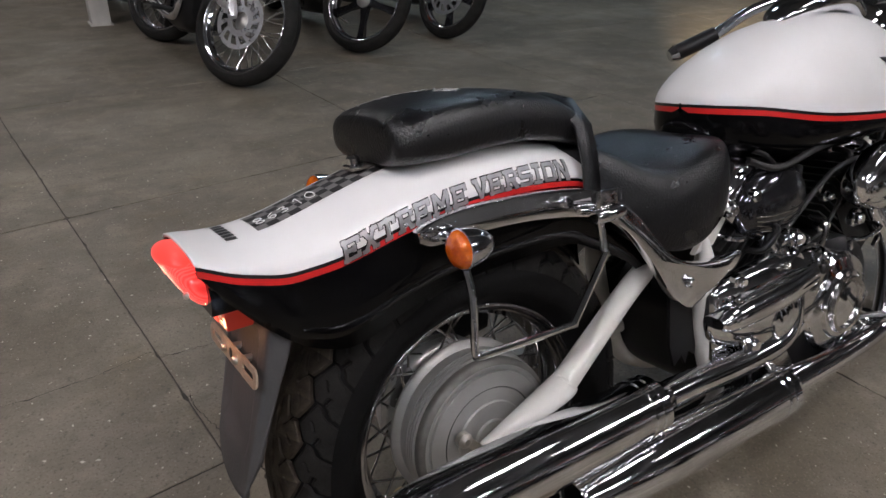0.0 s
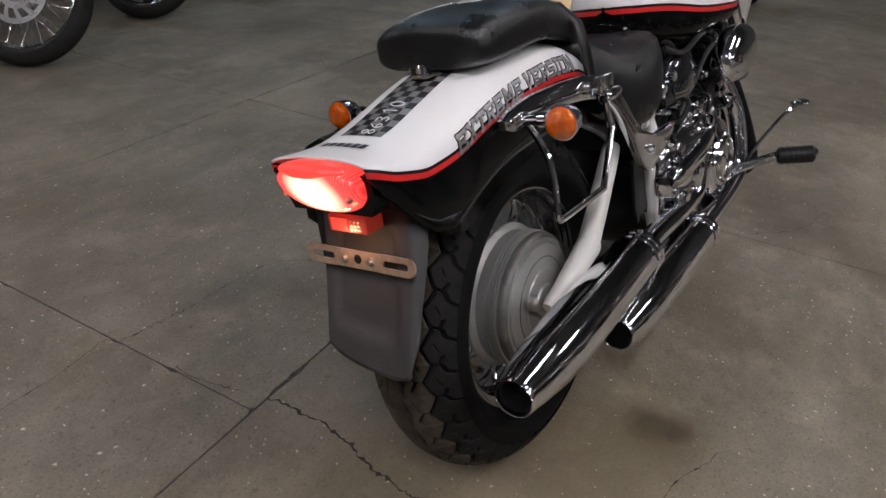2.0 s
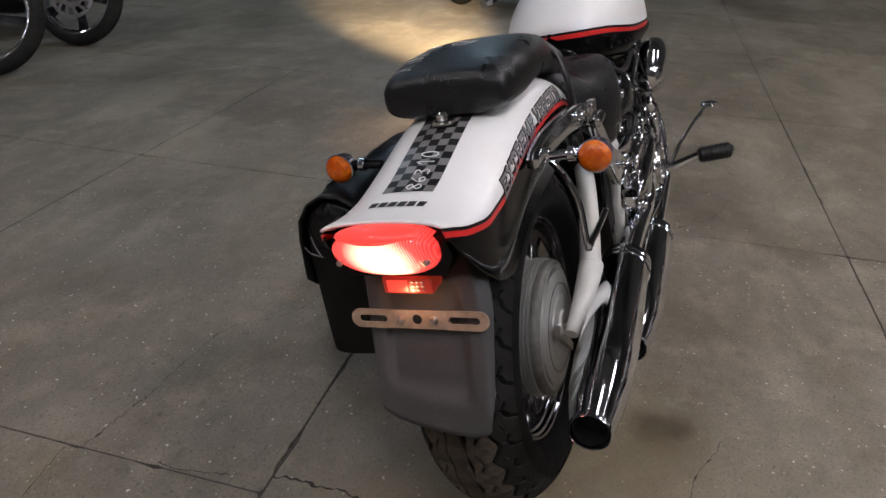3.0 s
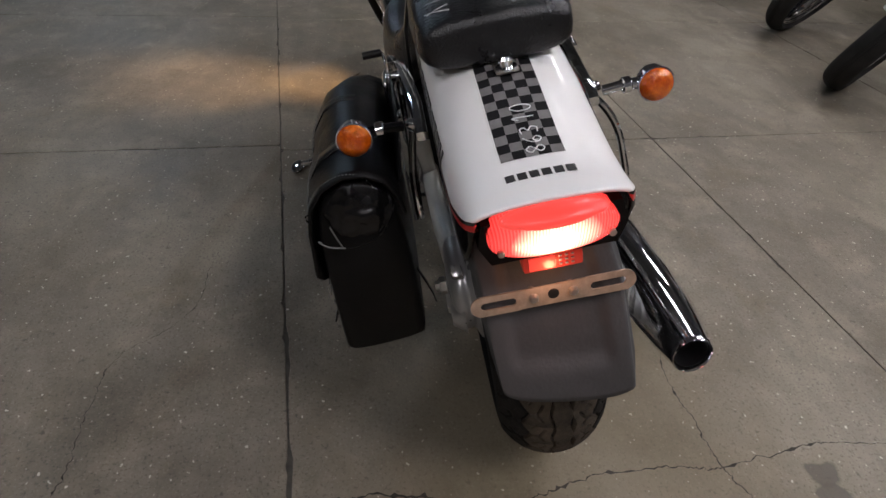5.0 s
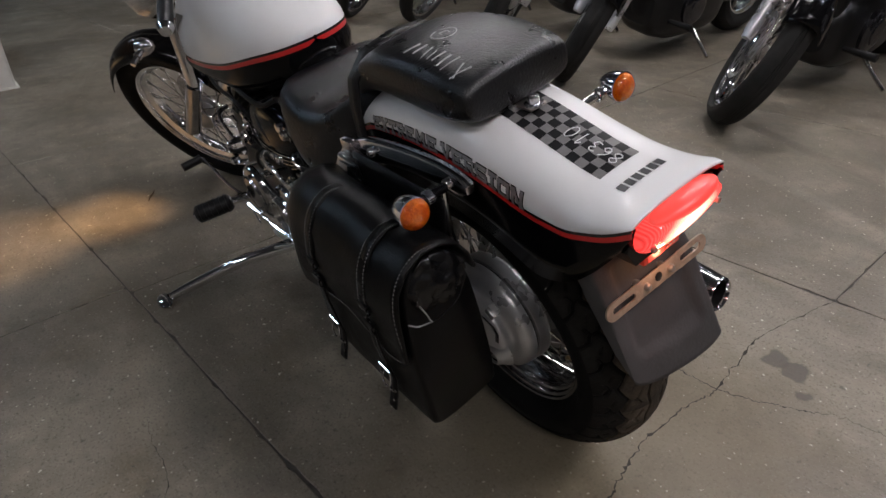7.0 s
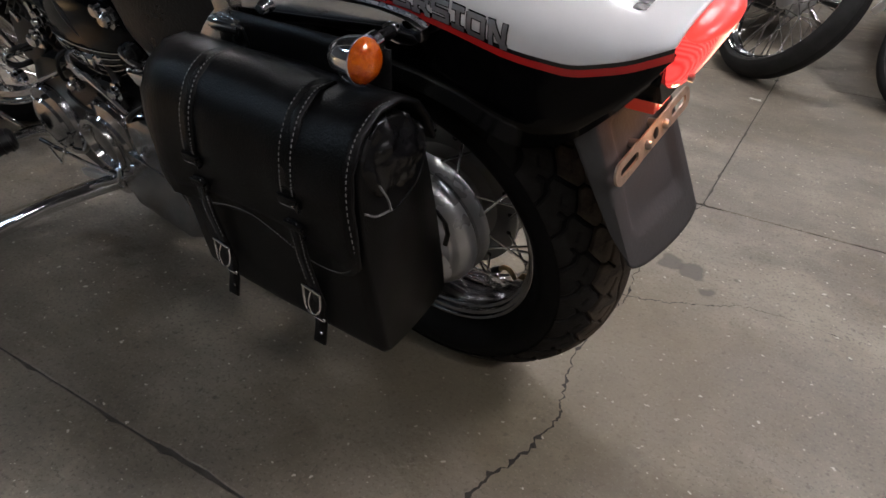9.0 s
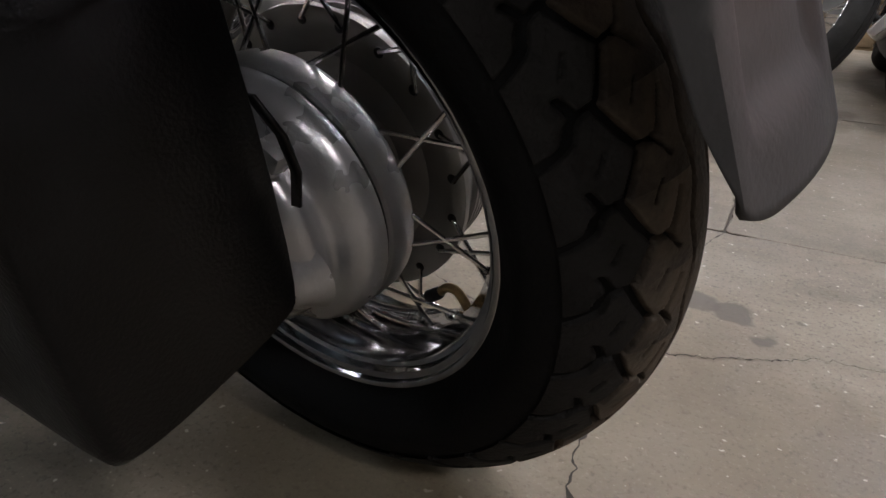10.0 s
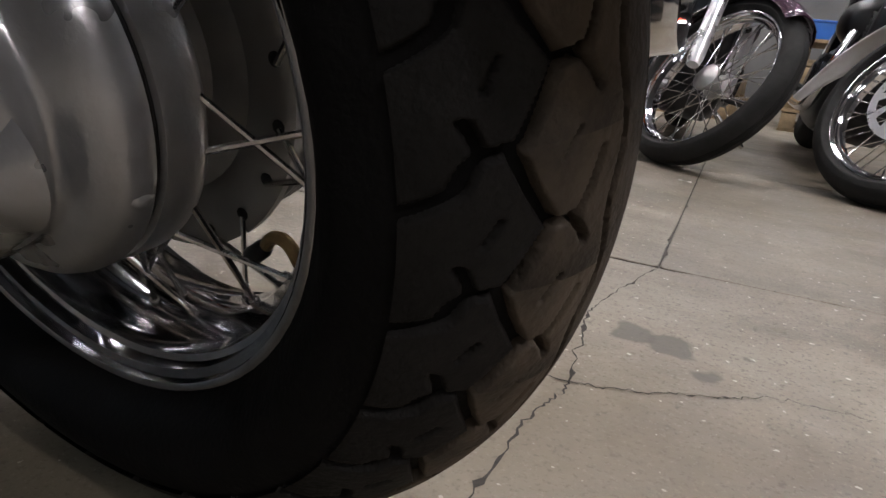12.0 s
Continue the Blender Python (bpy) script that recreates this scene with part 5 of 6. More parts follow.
def controls():
    for s, inner, outer in ((-1, (0.991, -0.272, 0.286), (1.018, -0.36, 0.288)), (1, (1.062, 0.213, 0.248), (1.098, 0.318, 0.245))):
        a, b = Vector(inner), Vector(outer)
        fat = 1.3 if s > 0 else 1.1
        peg = part("foot_peg", tube([tuple(a), tuple(a.lerp(b, 0.06)), tuple(a.lerp(b, 0.94)), tuple(b)], [0.014 * fat, 0.02 * fat, 0.021 * fat, 0.016 * fat], 14, soft=False), WIRE, BIKE, "black ribbed rubber foot peg with chrome end")
        for k in range(6):
            c = a.lerp(b, 0.12 + 0.15 * k)
            part("rib", tube([tuple(c), tuple(c.lerp(b, 0.05))], 0.0222 * fat, 14, soft=False), WIRE, peg)
        part("peg_end", tube([tuple(b), tuple(b + (b - a).normalized() * 0.006)], [0.0165, 0.012], 14, soft=False), CHROME, peg)
        part("peg_mount", tube([(a.x - 0.04, s * 0.11, 0.21), (a.x - 0.01, s * 0.16, 0.24), tuple(a)], [0.015, 0.014, 0.012], 10), CHROME, peg)
    pedal = part("brake_pedal", tube([(0.98, -0.19, 0.25), (1.03, -0.22, 0.31), (1.08, -0.27, 0.375), (1.11, -0.29, 0.392)], 0.006, 8), CHROME, BIKE, "chrome brake pedal")
    part("pad", ellipsoid((1.12, -0.3, 0.4), (0.03, 0.024, 0.007), 20), CHROME, pedal)
    lever = part("gear_lever", tube([(1.05, 0.17, 0.24), (1.12, 0.19, 0.27), (1.23, 0.2, 0.325), (1.25, 0.21, 0.331)], 0.006, 8), WORN_CHROME, BIKE, "gear lever with rubber toe peg")
    part("toe_peg", tube([(1.25, 0.205, 0.331), (1.25, 0.268, 0.331)], 0.013, 12, soft=False), WIRE, lever)
    part("link_wire", tube([(0.958, 0.19, 0.24), (0.84, 0.19, 0.296), (0.935, 0.19, 0.203), (0.958, 0.19, 0.24)], 0.0028, 8, soft=False), CHROME, BIKE, "bent chrome linkage wire")
    stand = part("side_stand", tube([(0.73, 0.16, 0.215), (0.745, 0.22, 0.222), (0.80, 0.31, 0.212), (0.88, 0.43, 0.176), (0.93, 0.50, 0.150)], [0.019, 0.017, 0.016, 0.015, 0.012], 12), CHROME, BIKE, "chrome side stand, folded out")
    part("foot", ellipsoid((0.945, 0.522, 0.1405), (0.04, 0.022, 0.008)), CHROME, stand)
    part("stand_mount", box((0.07, 0.06, 0.05), (0.73, 0.15, 0.22), 0.01), WORN_CHROME, stand)
    part("stand_bracket", prism([(0.70, 0.215), (0.735, 0.205), (0.87, 0.185), (0.88, 0.20), (0.78, 0.222), (0.73, 0.232)], 0.012, 0.003, lambda x, y, z: (x, 0.175 + y, z)), WHITE_FRAME, stand, "white stand bracket")
    part("stand_spring", tube([(0.70, 0.17, 0.27), (0.68, 0.19, 0.25), (0.73, 0.22, 0.235), (0.76, 0.24, 0.225)], 0.004, 8), STEEL, stand)


STEER = 30.0


def front_end():
    """Fork, wheel, lamp and bars turned to the left about the steering head."""
    head = Vector((1.14, 0, 0.80))
    rake = radians(35)
    axis = Vector((math.sin(rake), 0, -math.cos(rake)))
    turn = Matrix.Translation(head) @ Matrix.Rotation(radians(-STEER), 4, axis) @ Matrix.Translation(-head)
    hub = Vector((1.606, 0, 0.340))
    tyre = part("front_tyre", shared("front_tyre", lambda: mesh_of("front_tyre", lathe(tyre_profile(0.332, 0.1, 0.243), "y", 64), RUBBER, 50)), None, BIKE, "narrow black front tyre", at=turn @ Matrix.Translation(hub))
    wheel = part("front_wheel", shared("front_rim", lambda: mesh_of("front_rim", lathe(rim_profile(0.243, 0.1), "y", 64), CHROME, 50)), None, BIKE, "chrome laced front wheel", at=turn @ Matrix.Translation(hub))
    spokes(wheel, 36, 0.045, 0.03, 0.22, 0.002, 0.9)
    part("hub", lathe([(0.0, -0.05), (0.02, -0.05), (0.048, -0.034), (0.048, -0.026), (0.03, -0.02), (0.03, 0.02), (0.048, 0.026), (0.048, 0.034), (0.02, 0.05), (0, 0.05)], "y", 28), CAST, wheel)
    part("brake_disc", lathe([(0.08, -0.055), (0.142, -0.055), (0.142, -0.059), (0.08, -0.059), (0.08, -0.055)], "y", 48), WORN_CHROME, wheel)
    for s in (-1, 1):
        low, mid = hub + Vector((-0.03, s * 0.095, 0.02)), head + axis * 0.30 + Vector((0.06, s * 0.095, 0))
        high = head + Vector((0.04, s * 0.095, 0.06))
        fork = part("fork_leg", tube([tuple(low), tuple(mid)], 0.027, 16, soft=False), POLISHED, BIKE, "silver fork leg", at=turn)
        part("stanchion", tube([tuple(mid), tuple(high)], 0.0205, 16, soft=False), CHROME, fork)
    fender = []
    for k in range(17):
        a = radians(42 + 110 * k / 16)
        fender.append([(hub.x + 0.346 * math.cos(a) * (1 - 0.03 * (abs(y) / 0.075) ** 2), y, hub.z + 0.346 * math.sin(a) * (1 - 0.03 * (abs(y) / 0.075) ** 2) - 0.04 * (abs(y) / 0.075) ** 3) for y in np.linspace(-0.075, 0.075, 9)])
    thicken(part("front_fender", loft(fender, closed=False, caps=False), BLACK, BIKE, "black front fender", at=turn, sharp=60), 0.003)
    lamp_at = head + Vector((0.2, 0, 0.04))
    shell = part("headlamp", lathe([(0.001, -0.12), (0.04, -0.11), (0.075, -0.07), (0.088, -0.01), (0.092, 0.0), (0.094, 0.008), (0.088, 0.012)], "x", 36, tuple(lamp_at)), CHROME, BIKE, "lit chrome headlamp", at=turn)
    part("lens", lathe([(0.087, 0.01), (0.06, 0.02), (0.001, 0.025)], "x", 36, tuple(lamp_at)), glowing("lit_headlamp_lens", (1, 0.8, 0.55), 4.0), shell)
    grip = [(0.90, 0.33, 0.91), (0.955, 0.25, 0.925), (1.0, 0.18, 0.95), (1.06, 0.09, 0.955), (1.1, 0.0, 0.945)]
    bars = part("handlebar", tube(grip + [(x, -y, z) for x, y, z in grip[-2::-1]], 0.0125, 12), CHROME, BIKE, "chrome pulled-back handlebar", at=turn)
    for s in (-1, 1):
        part("grip", tube([(0.90, s * 0.33, 0.91), (0.955, s * 0.25, 0.925)], 0.0175, 14, soft=False), WIRE, bars)
        part("grip_end", tube([(0.893, s * 0.34, 0.908), (0.902, s * 0.327, 0.9105)], [0.013, 0.019], 14, soft=False), CHROME, bars)
        sig = indicator((head.x + 0.12, s * 0.2, head.z - 0.02), s, 1)
        sig.matrix_basis = turn @ sig.matrix_basis
    return turn, lamp_at


rear_fender_part = rear_fender()
lettering(-1, rear_fender_part)
lettering(1, rear_fender_part)
seats()
tank()
strut(-1)
strut(1)
indicator((-0.102, -0.206, 0.684), -1)
indicator((-0.104, 0.209, 0.692), 1)
tail_lamp()
plate_bracket()
mudflap()
REAR_TYRE = rear_wheel()
running_gear()
exhaust((-0.293, -0.197, 0.350), (0.27, -0.168, 0.318), [(0.36, -0.166, 0.314), (0.55, -0.165, 0.305), (0.64, -0.165, 0.33), (0.66, -0.15, 0.42), (0.62, -0.12, 0.52)], "long upper chrome silencer")
exhaust((0.062, -0.197, 0.246), (0.62, -0.180, 0.215), [(0.7, -0.178, 0.212), (0.95, -0.17, 0.21), (1.03, -0.165, 0.25), (1.05, -0.15, 0.38), (1.0, -0.12, 0.50)], "long lower chrome silencer")
engine()
controls()
FRONT, HEADLAMP = front_end()


# ---- leather bag slung from the left strut ----
def saddlebag():
    bag = thing("saddlebag", STAND, "black leather saddlebag with stitched lid and two buckled straps", "saddlebag")

    def low_edge(x):
        """The lid's wavy lower hem."""
        return float(np.interp(x, [-0.145, -0.125, -0.09, -0.05, -0.015, 0.032, 0.08, 0.12, 0.186, 0.225], [0.505, 0.482, 0.472, 0.474, 0.492, 0.508, 0.5, 0.489, 0.488, 0.522]))

    rings = []
    for x, grow in ((-0.143, 0.93), (-0.139, 0.985), (-0.12, 1.0), (0.03, 1.02), (0.16, 1.0), (0.19, 0.96), (0.2, 0.8)):
        sec = smooth_line([(0.172, 0.37, 0), (0.168, 0.47, 0), (0.172, 0.58, 0), (0.19, 0.632, 0), (0.235, 0.646, 0), (0.275, 0.62, 0), (0.291, 0.55, 0), (0.298, 0.46, 0), (0.302, 0.375, 0), (0.300, 0.352, 0), (0.28, 0.346, 0), (0.235, 0.347, 0), (0.187, 0.353, 0)], 3, True)
        rings.append([(x, 0.232 + (p[0] - 0.232) * grow, 0.5 + (p[1] - 0.5) * (0.6 + 0.4 * grow)) for p in sec])
    body = part("body", loft(rings), LEATHER, bag, sharp=60)
    rings = []
    for x in np.linspace(-0.147, 0.222, 22):
        tuck = 0.006 * max(0, (x - 0.17) / 0.05) ** 2
        sec = [(0.165, 0.585), (0.169, 0.615), (0.183, 0.641), (0.208, 0.655), (0.237, 0.658), (0.266, 0.645), (0.287, 0.618), (0.298, 0.58), (0.301, 0.545), (0.302, 0.52), (0.302, low_edge(x))]
        sag = 0.004 * math.sin(9 * x + 1)
        rings.append([(x, p[0] - tuck * 2 + 0.007 * noise.noise(Vector((x * 13, 3.0, p[1] * 11))), p[1] - tuck + (sag if p[1] > 0.6 else 0) + 0.004 * noise.noise(Vector((x * 16, 8.0, p[1] * 9)))) for p in sec])
    lid = part("lid", loft(rings, closed=False, caps=False), LEATHER, bag, "stitched leather lid", sharp=60)
    thicken(lid, 0.0045, 1.0)
    # crumpled gusset under the lid's open end
    gusset = ellipsoid((-0.136, 0.225, 0.6), (0.018, 0.052, 0.045), 56)
    for v in gusset.verts:
        fold = 1 - abs(noise.noise(Vector((3.0, v.co.y * 46 + v.co.z * 18, v.co.z * 15))))
        v.co.x -= 0.011 * fold ** 3 + 0.004 * noise.noise(v.co * 60) - 0.007
        v.co.z += 0.005 * noise.noise(v.co * 55 + Vector((5, 0, 0)))
    part("gusset", gusset, CREASED, bag, "crumpled leather gusset", sharp=60)
    part("gusset_binding", tube([(-0.152, 0.290, 0.572), (-0.155, 0.279, 0.562), (-0.155, 0.262, 0.556), (-0.156, 0.255, 0.555)], 0.0013, 8), THREAD, bag)
    part("gusset_binding", tube([(-0.156, 0.255, 0.555), (-0.155, 0.24, 0.553), (-0.153, 0.205, 0.562), (-0.15, 0.182, 0.59)], 0.0013, 8), CREASED, bag)
    part("gusset_lace", tube([(-0.157, 0.258, 0.557), (-0.16, 0.262, 0.575), (-0.157, 0.267, 0.594)], 0.0012, 8), THREAD, bag)

    def stitch(points, name="stitching"):
        line = smooth_line(points, 12)
        bm = bmesh.new()
        for a, b in list(zip(line, line[1:]))[::2]:
            tube([tuple(a), tuple(b)], 0.0007, 5, bm, soft=False)
        part(name, bm, THREAD, lid)

    stitch([(x, 0.3075, low_edge(x) + 0.006) for x in np.linspace(-0.142, 0.215, 14)])
    stitch([(-0.1425, y + 0.004, z) for y, z in ((0.183, 0.642), (0.208, 0.658), (0.237, 0.662), (0.268, 0.648), (0.289, 0.62), (0.3, 0.58), (0.3035, 0.53), (0.3035, 0.5))])
    for x in (-0.058, 0.11):
        # strap sewn on the lid, its lower half, buckle and loose tail
        over = [(0.215, 0.662), (0.24, 0.665), (0.269, 0.651), (0.291, 0.622), (0.303, 0.588), (0.306, 0.572)]
        strap = loft([[(x - 0.0115, y, z), (x + 0.0115, y, z)] for y, z in over], closed=False, caps=False)
        s = part("strap", strap, LEATHER, bag)
        thicken(s, 0.003, 0.0)
        # stitched crosspiece with a standing loop at one end
        part("strap_keeper", box((0.034, 0.005, 0.013), (x + 0.001, 0.3075, 0.564), 0.0018), LEATHER, bag)
        stitch([(x + dx, 0.3108, 0.5595) for dx in (-0.014, -0.005, 0.005, 0.014)])
        part("strap_loop", tube([(x - 0.0155, 0.309, 0.57), (x - 0.0165, 0.3135, 0.569), (x - 0.0165, 0.3135, 0.56), (x - 0.0155, 0.309, 0.559)], 0.0014, 8), CREASED, bag)
        for dx in (-0.0085, 0.0085):
            stitch([(x + dx, y + 0.0025, z + 0.0015) for y, z in over])
        part("strap_keeper", box((0.032, 0.005, 0.01), (x + 0.005, 0.3085, 0.527), 0.0015), LEATHER, bag)
        part("strap_loop", tube([(x - 0.011, 0.31, 0.532), (x - 0.0122, 0.3145, 0.531), (x - 0.0122, 0.3145, 0.52), (x - 0.011, 0.31, 0.519)], 0.0014, 8), CREASED, bag)
        lower = [(0.307, 0.535), (0.308, 0.51), (0.31, 0.48), (0.309, 0.44), (0.307, 0.40), (0.315, 0.37), (0.326, 0.345)]
        tail = loft([[(x + 0.006 - 0.0095, y, z), (x + 0.006 + 0.0095, y, z)] for y, z in lower], closed=False, caps=False)
        thicken(part("strap", tail, LEATHER, bag), 0.003, 0.0)
        for dx in (-0.001, 0.013):
            stitch([(x + dx, y + 0.0022, z) for y, z in lower[:4]])
        # buckle: rolled bar, tilted U-shaped frame and prong, then a small ring and rivets
        hoop = tube([(x + 0.006 + dx, 0.3135 + dy, z) for dx, dy, z in ((0.0135, 0.0, 0.432), (0.0135, 0.004, 0.414), (0.009, 0.008, 0.401), (0.0, 0.0095, 0.397), (-0.009, 0.008, 0.4), (-0.0135, 0.004, 0.412), (-0.0135, 0.0, 0.428))], 0.0016, 8, steps=4)
        buckle = part("buckle", hoop, CHROME, bag, "chrome roller buckle")
        part("roller", tube([(x + 0.021, 0.3135, 0.4325), (x - 0.009, 0.3135, 0.428)], 0.0024, 10, soft=False), CHROME, buckle)
        part("prong", tube([(x + 0.006, 0.314, 0.43), (x + 0.008, 0.3215, 0.415), (x + 0.007, 0.323, 0.398)], 0.0011, 6), CHROME, buckle)
        part("ring", tube([(x + 0.006 + 0.0068 * math.cos(a), 0.3145 + 0.004 * math.sin(a), 0.377 + 0.0075 * math.sin(a)) for a in np.linspace(0, 2 * math.pi, 17)], 0.0013, 6, soft=False), CHROME, bag)
        for k, dz in enumerate((0.0, -0.02)):
            part("rivet", ellipsoid((x + 0.004 * k, 0.3125 + 0.007 * k, 0.378 + dz), (0.0036, 0.003, 0.0036), 12), CHROME, bag)
    # yoke that carries the bag from the strut, with its own buckle
    yoke = loft([[(x, y, z) for y, z in ((0.15, 0.672), (0.153, 0.655), (0.158, 0.63), (0.167, 0.6))] for x in np.linspace(-0.09, 0.2, 8)], closed=False, caps=False)
    thicken(part("yoke", yoke, LEATHER, bag), 0.004, 0.0)
    part("yoke_buckle", tube([(0.15 + dx, 0.164, z) for dx, z in ((-0.012, 0.66), (0.012, 0.66), (0.012, 0.63), (-0.012, 0.63), (-0.012, 0.66))], 0.0022, 8, steps=3), CHROME, bag)
    lace = loft([[(x - 0.0035, y, z), (x + 0.0035, y, z)] for x, y, z in ((-0.135, 0.165, 0.48), (-0.14, 0.156, 0.455), (-0.137, 0.15, 0.43), (-0.128, 0.148, 0.405))], closed=False, caps=False)
    thicken(part("lace", lace, LEATHER, bag), 0.002, 0.0)


saddlebag()

# ---- the rows of parked machines ----
PURPLE = material("dark_purple_paint", (0.035, 0.008, 0.025), 0.25, 0.1, 0.2, 9, coat=0.9)
SILVER = material("silver_paint", (0.5, 0.5, 0.5), 0.3, 0.6, 0.06, 12, coat=0.7)
ALLOY = material("satin_fork_alloy", (0.72, 0.72, 0.73), 0.3, 0.75, 0.1, 18, rough_vary=0.06)
MAROON = material("maroon_paint", (0.06, 0.01, 0.012), 0.25, 0.0, 0.2, 9, coat=0.9)


def parked_machine(label, at, heading, steer, paint, wheel_kind="spoked", front_r=0.33, fork=None, disc=True, lean=12.0, arc=None, flare=0.0, skirt=0.035):
    """A cruiser on its side stand: at is where its front tyre meets the floor."""
    base, rake = 1.55, radians(33)
    spin = Matrix.Rotation(radians(heading), 4, "Z")
    m = Matrix.Translation(at) @ spin @ pose(-base, 0, 0.0, -lean, 0, 0)
    top = thing("parked_motorcycle", m, label, "motorcycle", "motorcycles parked in rows")
    head = Vector((base - 0.46, 0, 0.82))
    axis = Vector((math.sin(rake), 0, -math.cos(rake)))
    turn = Matrix.Translation(head) @ Matrix.Rotation(radians(-steer), 4, axis) @ Matrix.Translation(-head)
    for name, hub, r, wide, swing in (("front", Vector((base, 0, front_r + 0.006)), front_r, 0.11, turn), ("rear", Vector((0, 0, 0.325)), 0.32, 0.15, Matrix())):
        rim = r - 0.064 if name == "front" else 0.2
        place = swing @ Matrix.Translation(hub)
        part(name + "_tyre", shared(("tyre", r, wide), lambda: mesh_of("tyre", lathe(tyre_profile(r, wide, rim, grooves=1), "y", 56), DUSTY_RUBBER, 50)), None, top, "black street tyre", at=place)
        wheel = part(name + "_wheel", shared(("rim", r, wide), lambda: mesh_of("rim", lathe(rim_profile(rim, wide), "y", 56), CHROME, 50)), None, top, "chrome wheel rim", at=place)
        part("hub", shared("parked_hub", lambda: mesh_of("hub", lathe([(0, -0.055), (0.022, -0.055), (0.05, -0.036), (0.05, -0.026), (0.03, -0.02), (0.03, 0.02), (0.05, 0.026), (0.05, 0.036), (0.022, 0.055), (0, 0.055)], "y", 24), CAST)), None, wheel)
        if wheel_kind == "spoked":
            spokes(wheel, 40, 0.045, 0.03, rim - 0.024, 0.0019, 0.95)
        else:
            for k in range(5):
                arm = shared(("arm", round(rim, 3)), lambda: mesh_of("wheel_arm", loft([[(x, s * 0.018 * g, z * g) for s, z in ((-1, -0.022), (1, -0.022), (1, 0.022), (-1, 0.022))] for x, g in ((0.03, 1.2), (rim * 0.5, 0.8), (rim - 0.015, 1.1))]), SMOKED))
                part("wheel_arm", arm, None, wheel, at=Matrix.Rotation(2 * math.pi * k / 5, 4, "Y"))
        if disc and name == "front":
            def vented():
                bm, radii = bmesh.new(), (0.05, 0.082, 0.1, 0.126, 0.137, 0.15)
                ring = [[bm.verts.new((q * math.cos(2 * math.pi * k / 60 + q * 4), -0.06, q * math.sin(2 * math.pi * k / 60 + q * 4))) for k in range(60)] for q in radii]
                for i in range(5):
                    for k in range(60):
                        if not (i in (1, 2) and k % 5 in (0, 1, 2)):
                            bm.faces.new((ring[i][k], ring[i][(k + 1) % 60], ring[i + 1][(k + 1) % 60], ring[i + 1][k]))
                bmesh.ops.solidify(bm, geom=bm.faces[:], thickness=0.004)
                return mesh_of("brake_disc", bm, ALLOY)

            part("brake_disc", shared("parked_disc", vented), None, wheel, "vented steel disc")
            caliper = box((0.09, 0.04, 0.06), (-0.13, -0.065, 0.06), 0.012)
            part("caliper", caliper, CAST, wheel)
    hub = Vector((base, 0, front_r + 0.006))
    for s in (-1, 1):
        low = hub + Vector((-0.025, s * 0.092, 0.0))
        high = head + Vector((0.05, s * 0.092, 0.08))
        mid = low.lerp(high, 0.5)
        leg = part("fork_leg", tube([tuple(low), tuple(low.lerp(high, 0.04)), tuple(mid)], [0.022, 0.028, 0.027], 14, soft=False), fork or ALLOY, top, "bright fork leg", at=turn)
        part("stanchion", tube([tuple(mid), tuple(high)], 0.0205, 12, soft=False), CHROME, leg)
        sig = part("turn_signal", ellipsoid((head.x + 0.12, s * 0.19, head.z - 0.04), (0.035, 0.03, 0.03), 16), AMBER, top, "amber turn signal", at=turn)
        part("stalk", tube([(head.x + 0.1, s * 0.09, head.z - 0.04), (head.x + 0.12, s * 0.17, head.z - 0.04)], 0.008, 8, soft=False), CHROME, sig)
    rad, centre = front_r + 0.022, hub
    lo, hi = arc or (45, 165)
    skin = []
    for k in range(19):
        a = radians(lo + (hi - lo) * k / 18)
        tip = min(1, 0.2 + 2.4 * (18 - k) / 18) if flare else 1
        skin.append([(centre.x + rad * (1 + flare * (k / 18) ** 4) * math.cos(a) * (1 - 0.05 * (y / 0.08) ** 2), y * tip, centre.z + rad * (1 + flare * (k / 18) ** 4) * math.sin(a) * (1 - 0.05 * (y / 0.08) ** 2) - skirt * tip * abs(y / 0.08) ** (1.4 if flare else 3)) for y in np.linspace(-0.08, 0.08, 9)])
    thicken(part("front_fender", loft(skin, closed=False, caps=False), paint, top, at=turn, sharp=60), 0.003)
    shell = part("headlamp", lathe([(0.001, -0.12), (0.045, -0.11), (0.08, -0.07), (0.09, 0.0), (0.092, 0.008), (0.08, 0.012), (0.001, 0.02)], "x", 28, (head.x + 0.19, 0, head.z + 0.02)), CHROME, top, "chrome headlamp", at=turn)
    part("handlebar", tube([(head.x - 0.2, 0.36, 1.02), (head.x - 0.1, 0.3, 1.04), (head.x + 0.02, 0.15, 1.05), (head.x + 0.03, 0, 1.0), (head.x + 0.02, -0.15, 1.05), (head.x - 0.1, -0.3, 1.04), (head.x - 0.2, -0.36, 1.02)], 0.0125, 10), CHROME, top, at=turn)
    part("fuel_tank", seat_loft([(0.5, 0.74, 0.8, 0.05, 0), (0.54, 0.70, 0.86, 0.11, 0), (0.7, 0.68, 0.92, 0.15, 0), (0.88, 0.69, 0.93, 0.145, 0), (1.0, 0.72, 0.9, 0.1, 0), (1.05, 0.76, 0.86, 0.05, 0)], 2.3), paint, top, sharp=60)
    part("seat", seat_loft([(-0.2, 0.76, 0.82, 0.08, 0.01), (0.0, 0.75, 0.83, 0.11, 0.02), (0.2, 0.68, 0.76, 0.13, 0.03), (0.4, 0.66, 0.73, 0.15, 0.05), (0.52, 0.68, 0.76, 0.1, 0.02)]), SEAT, top, sharp=60)
    arc = []
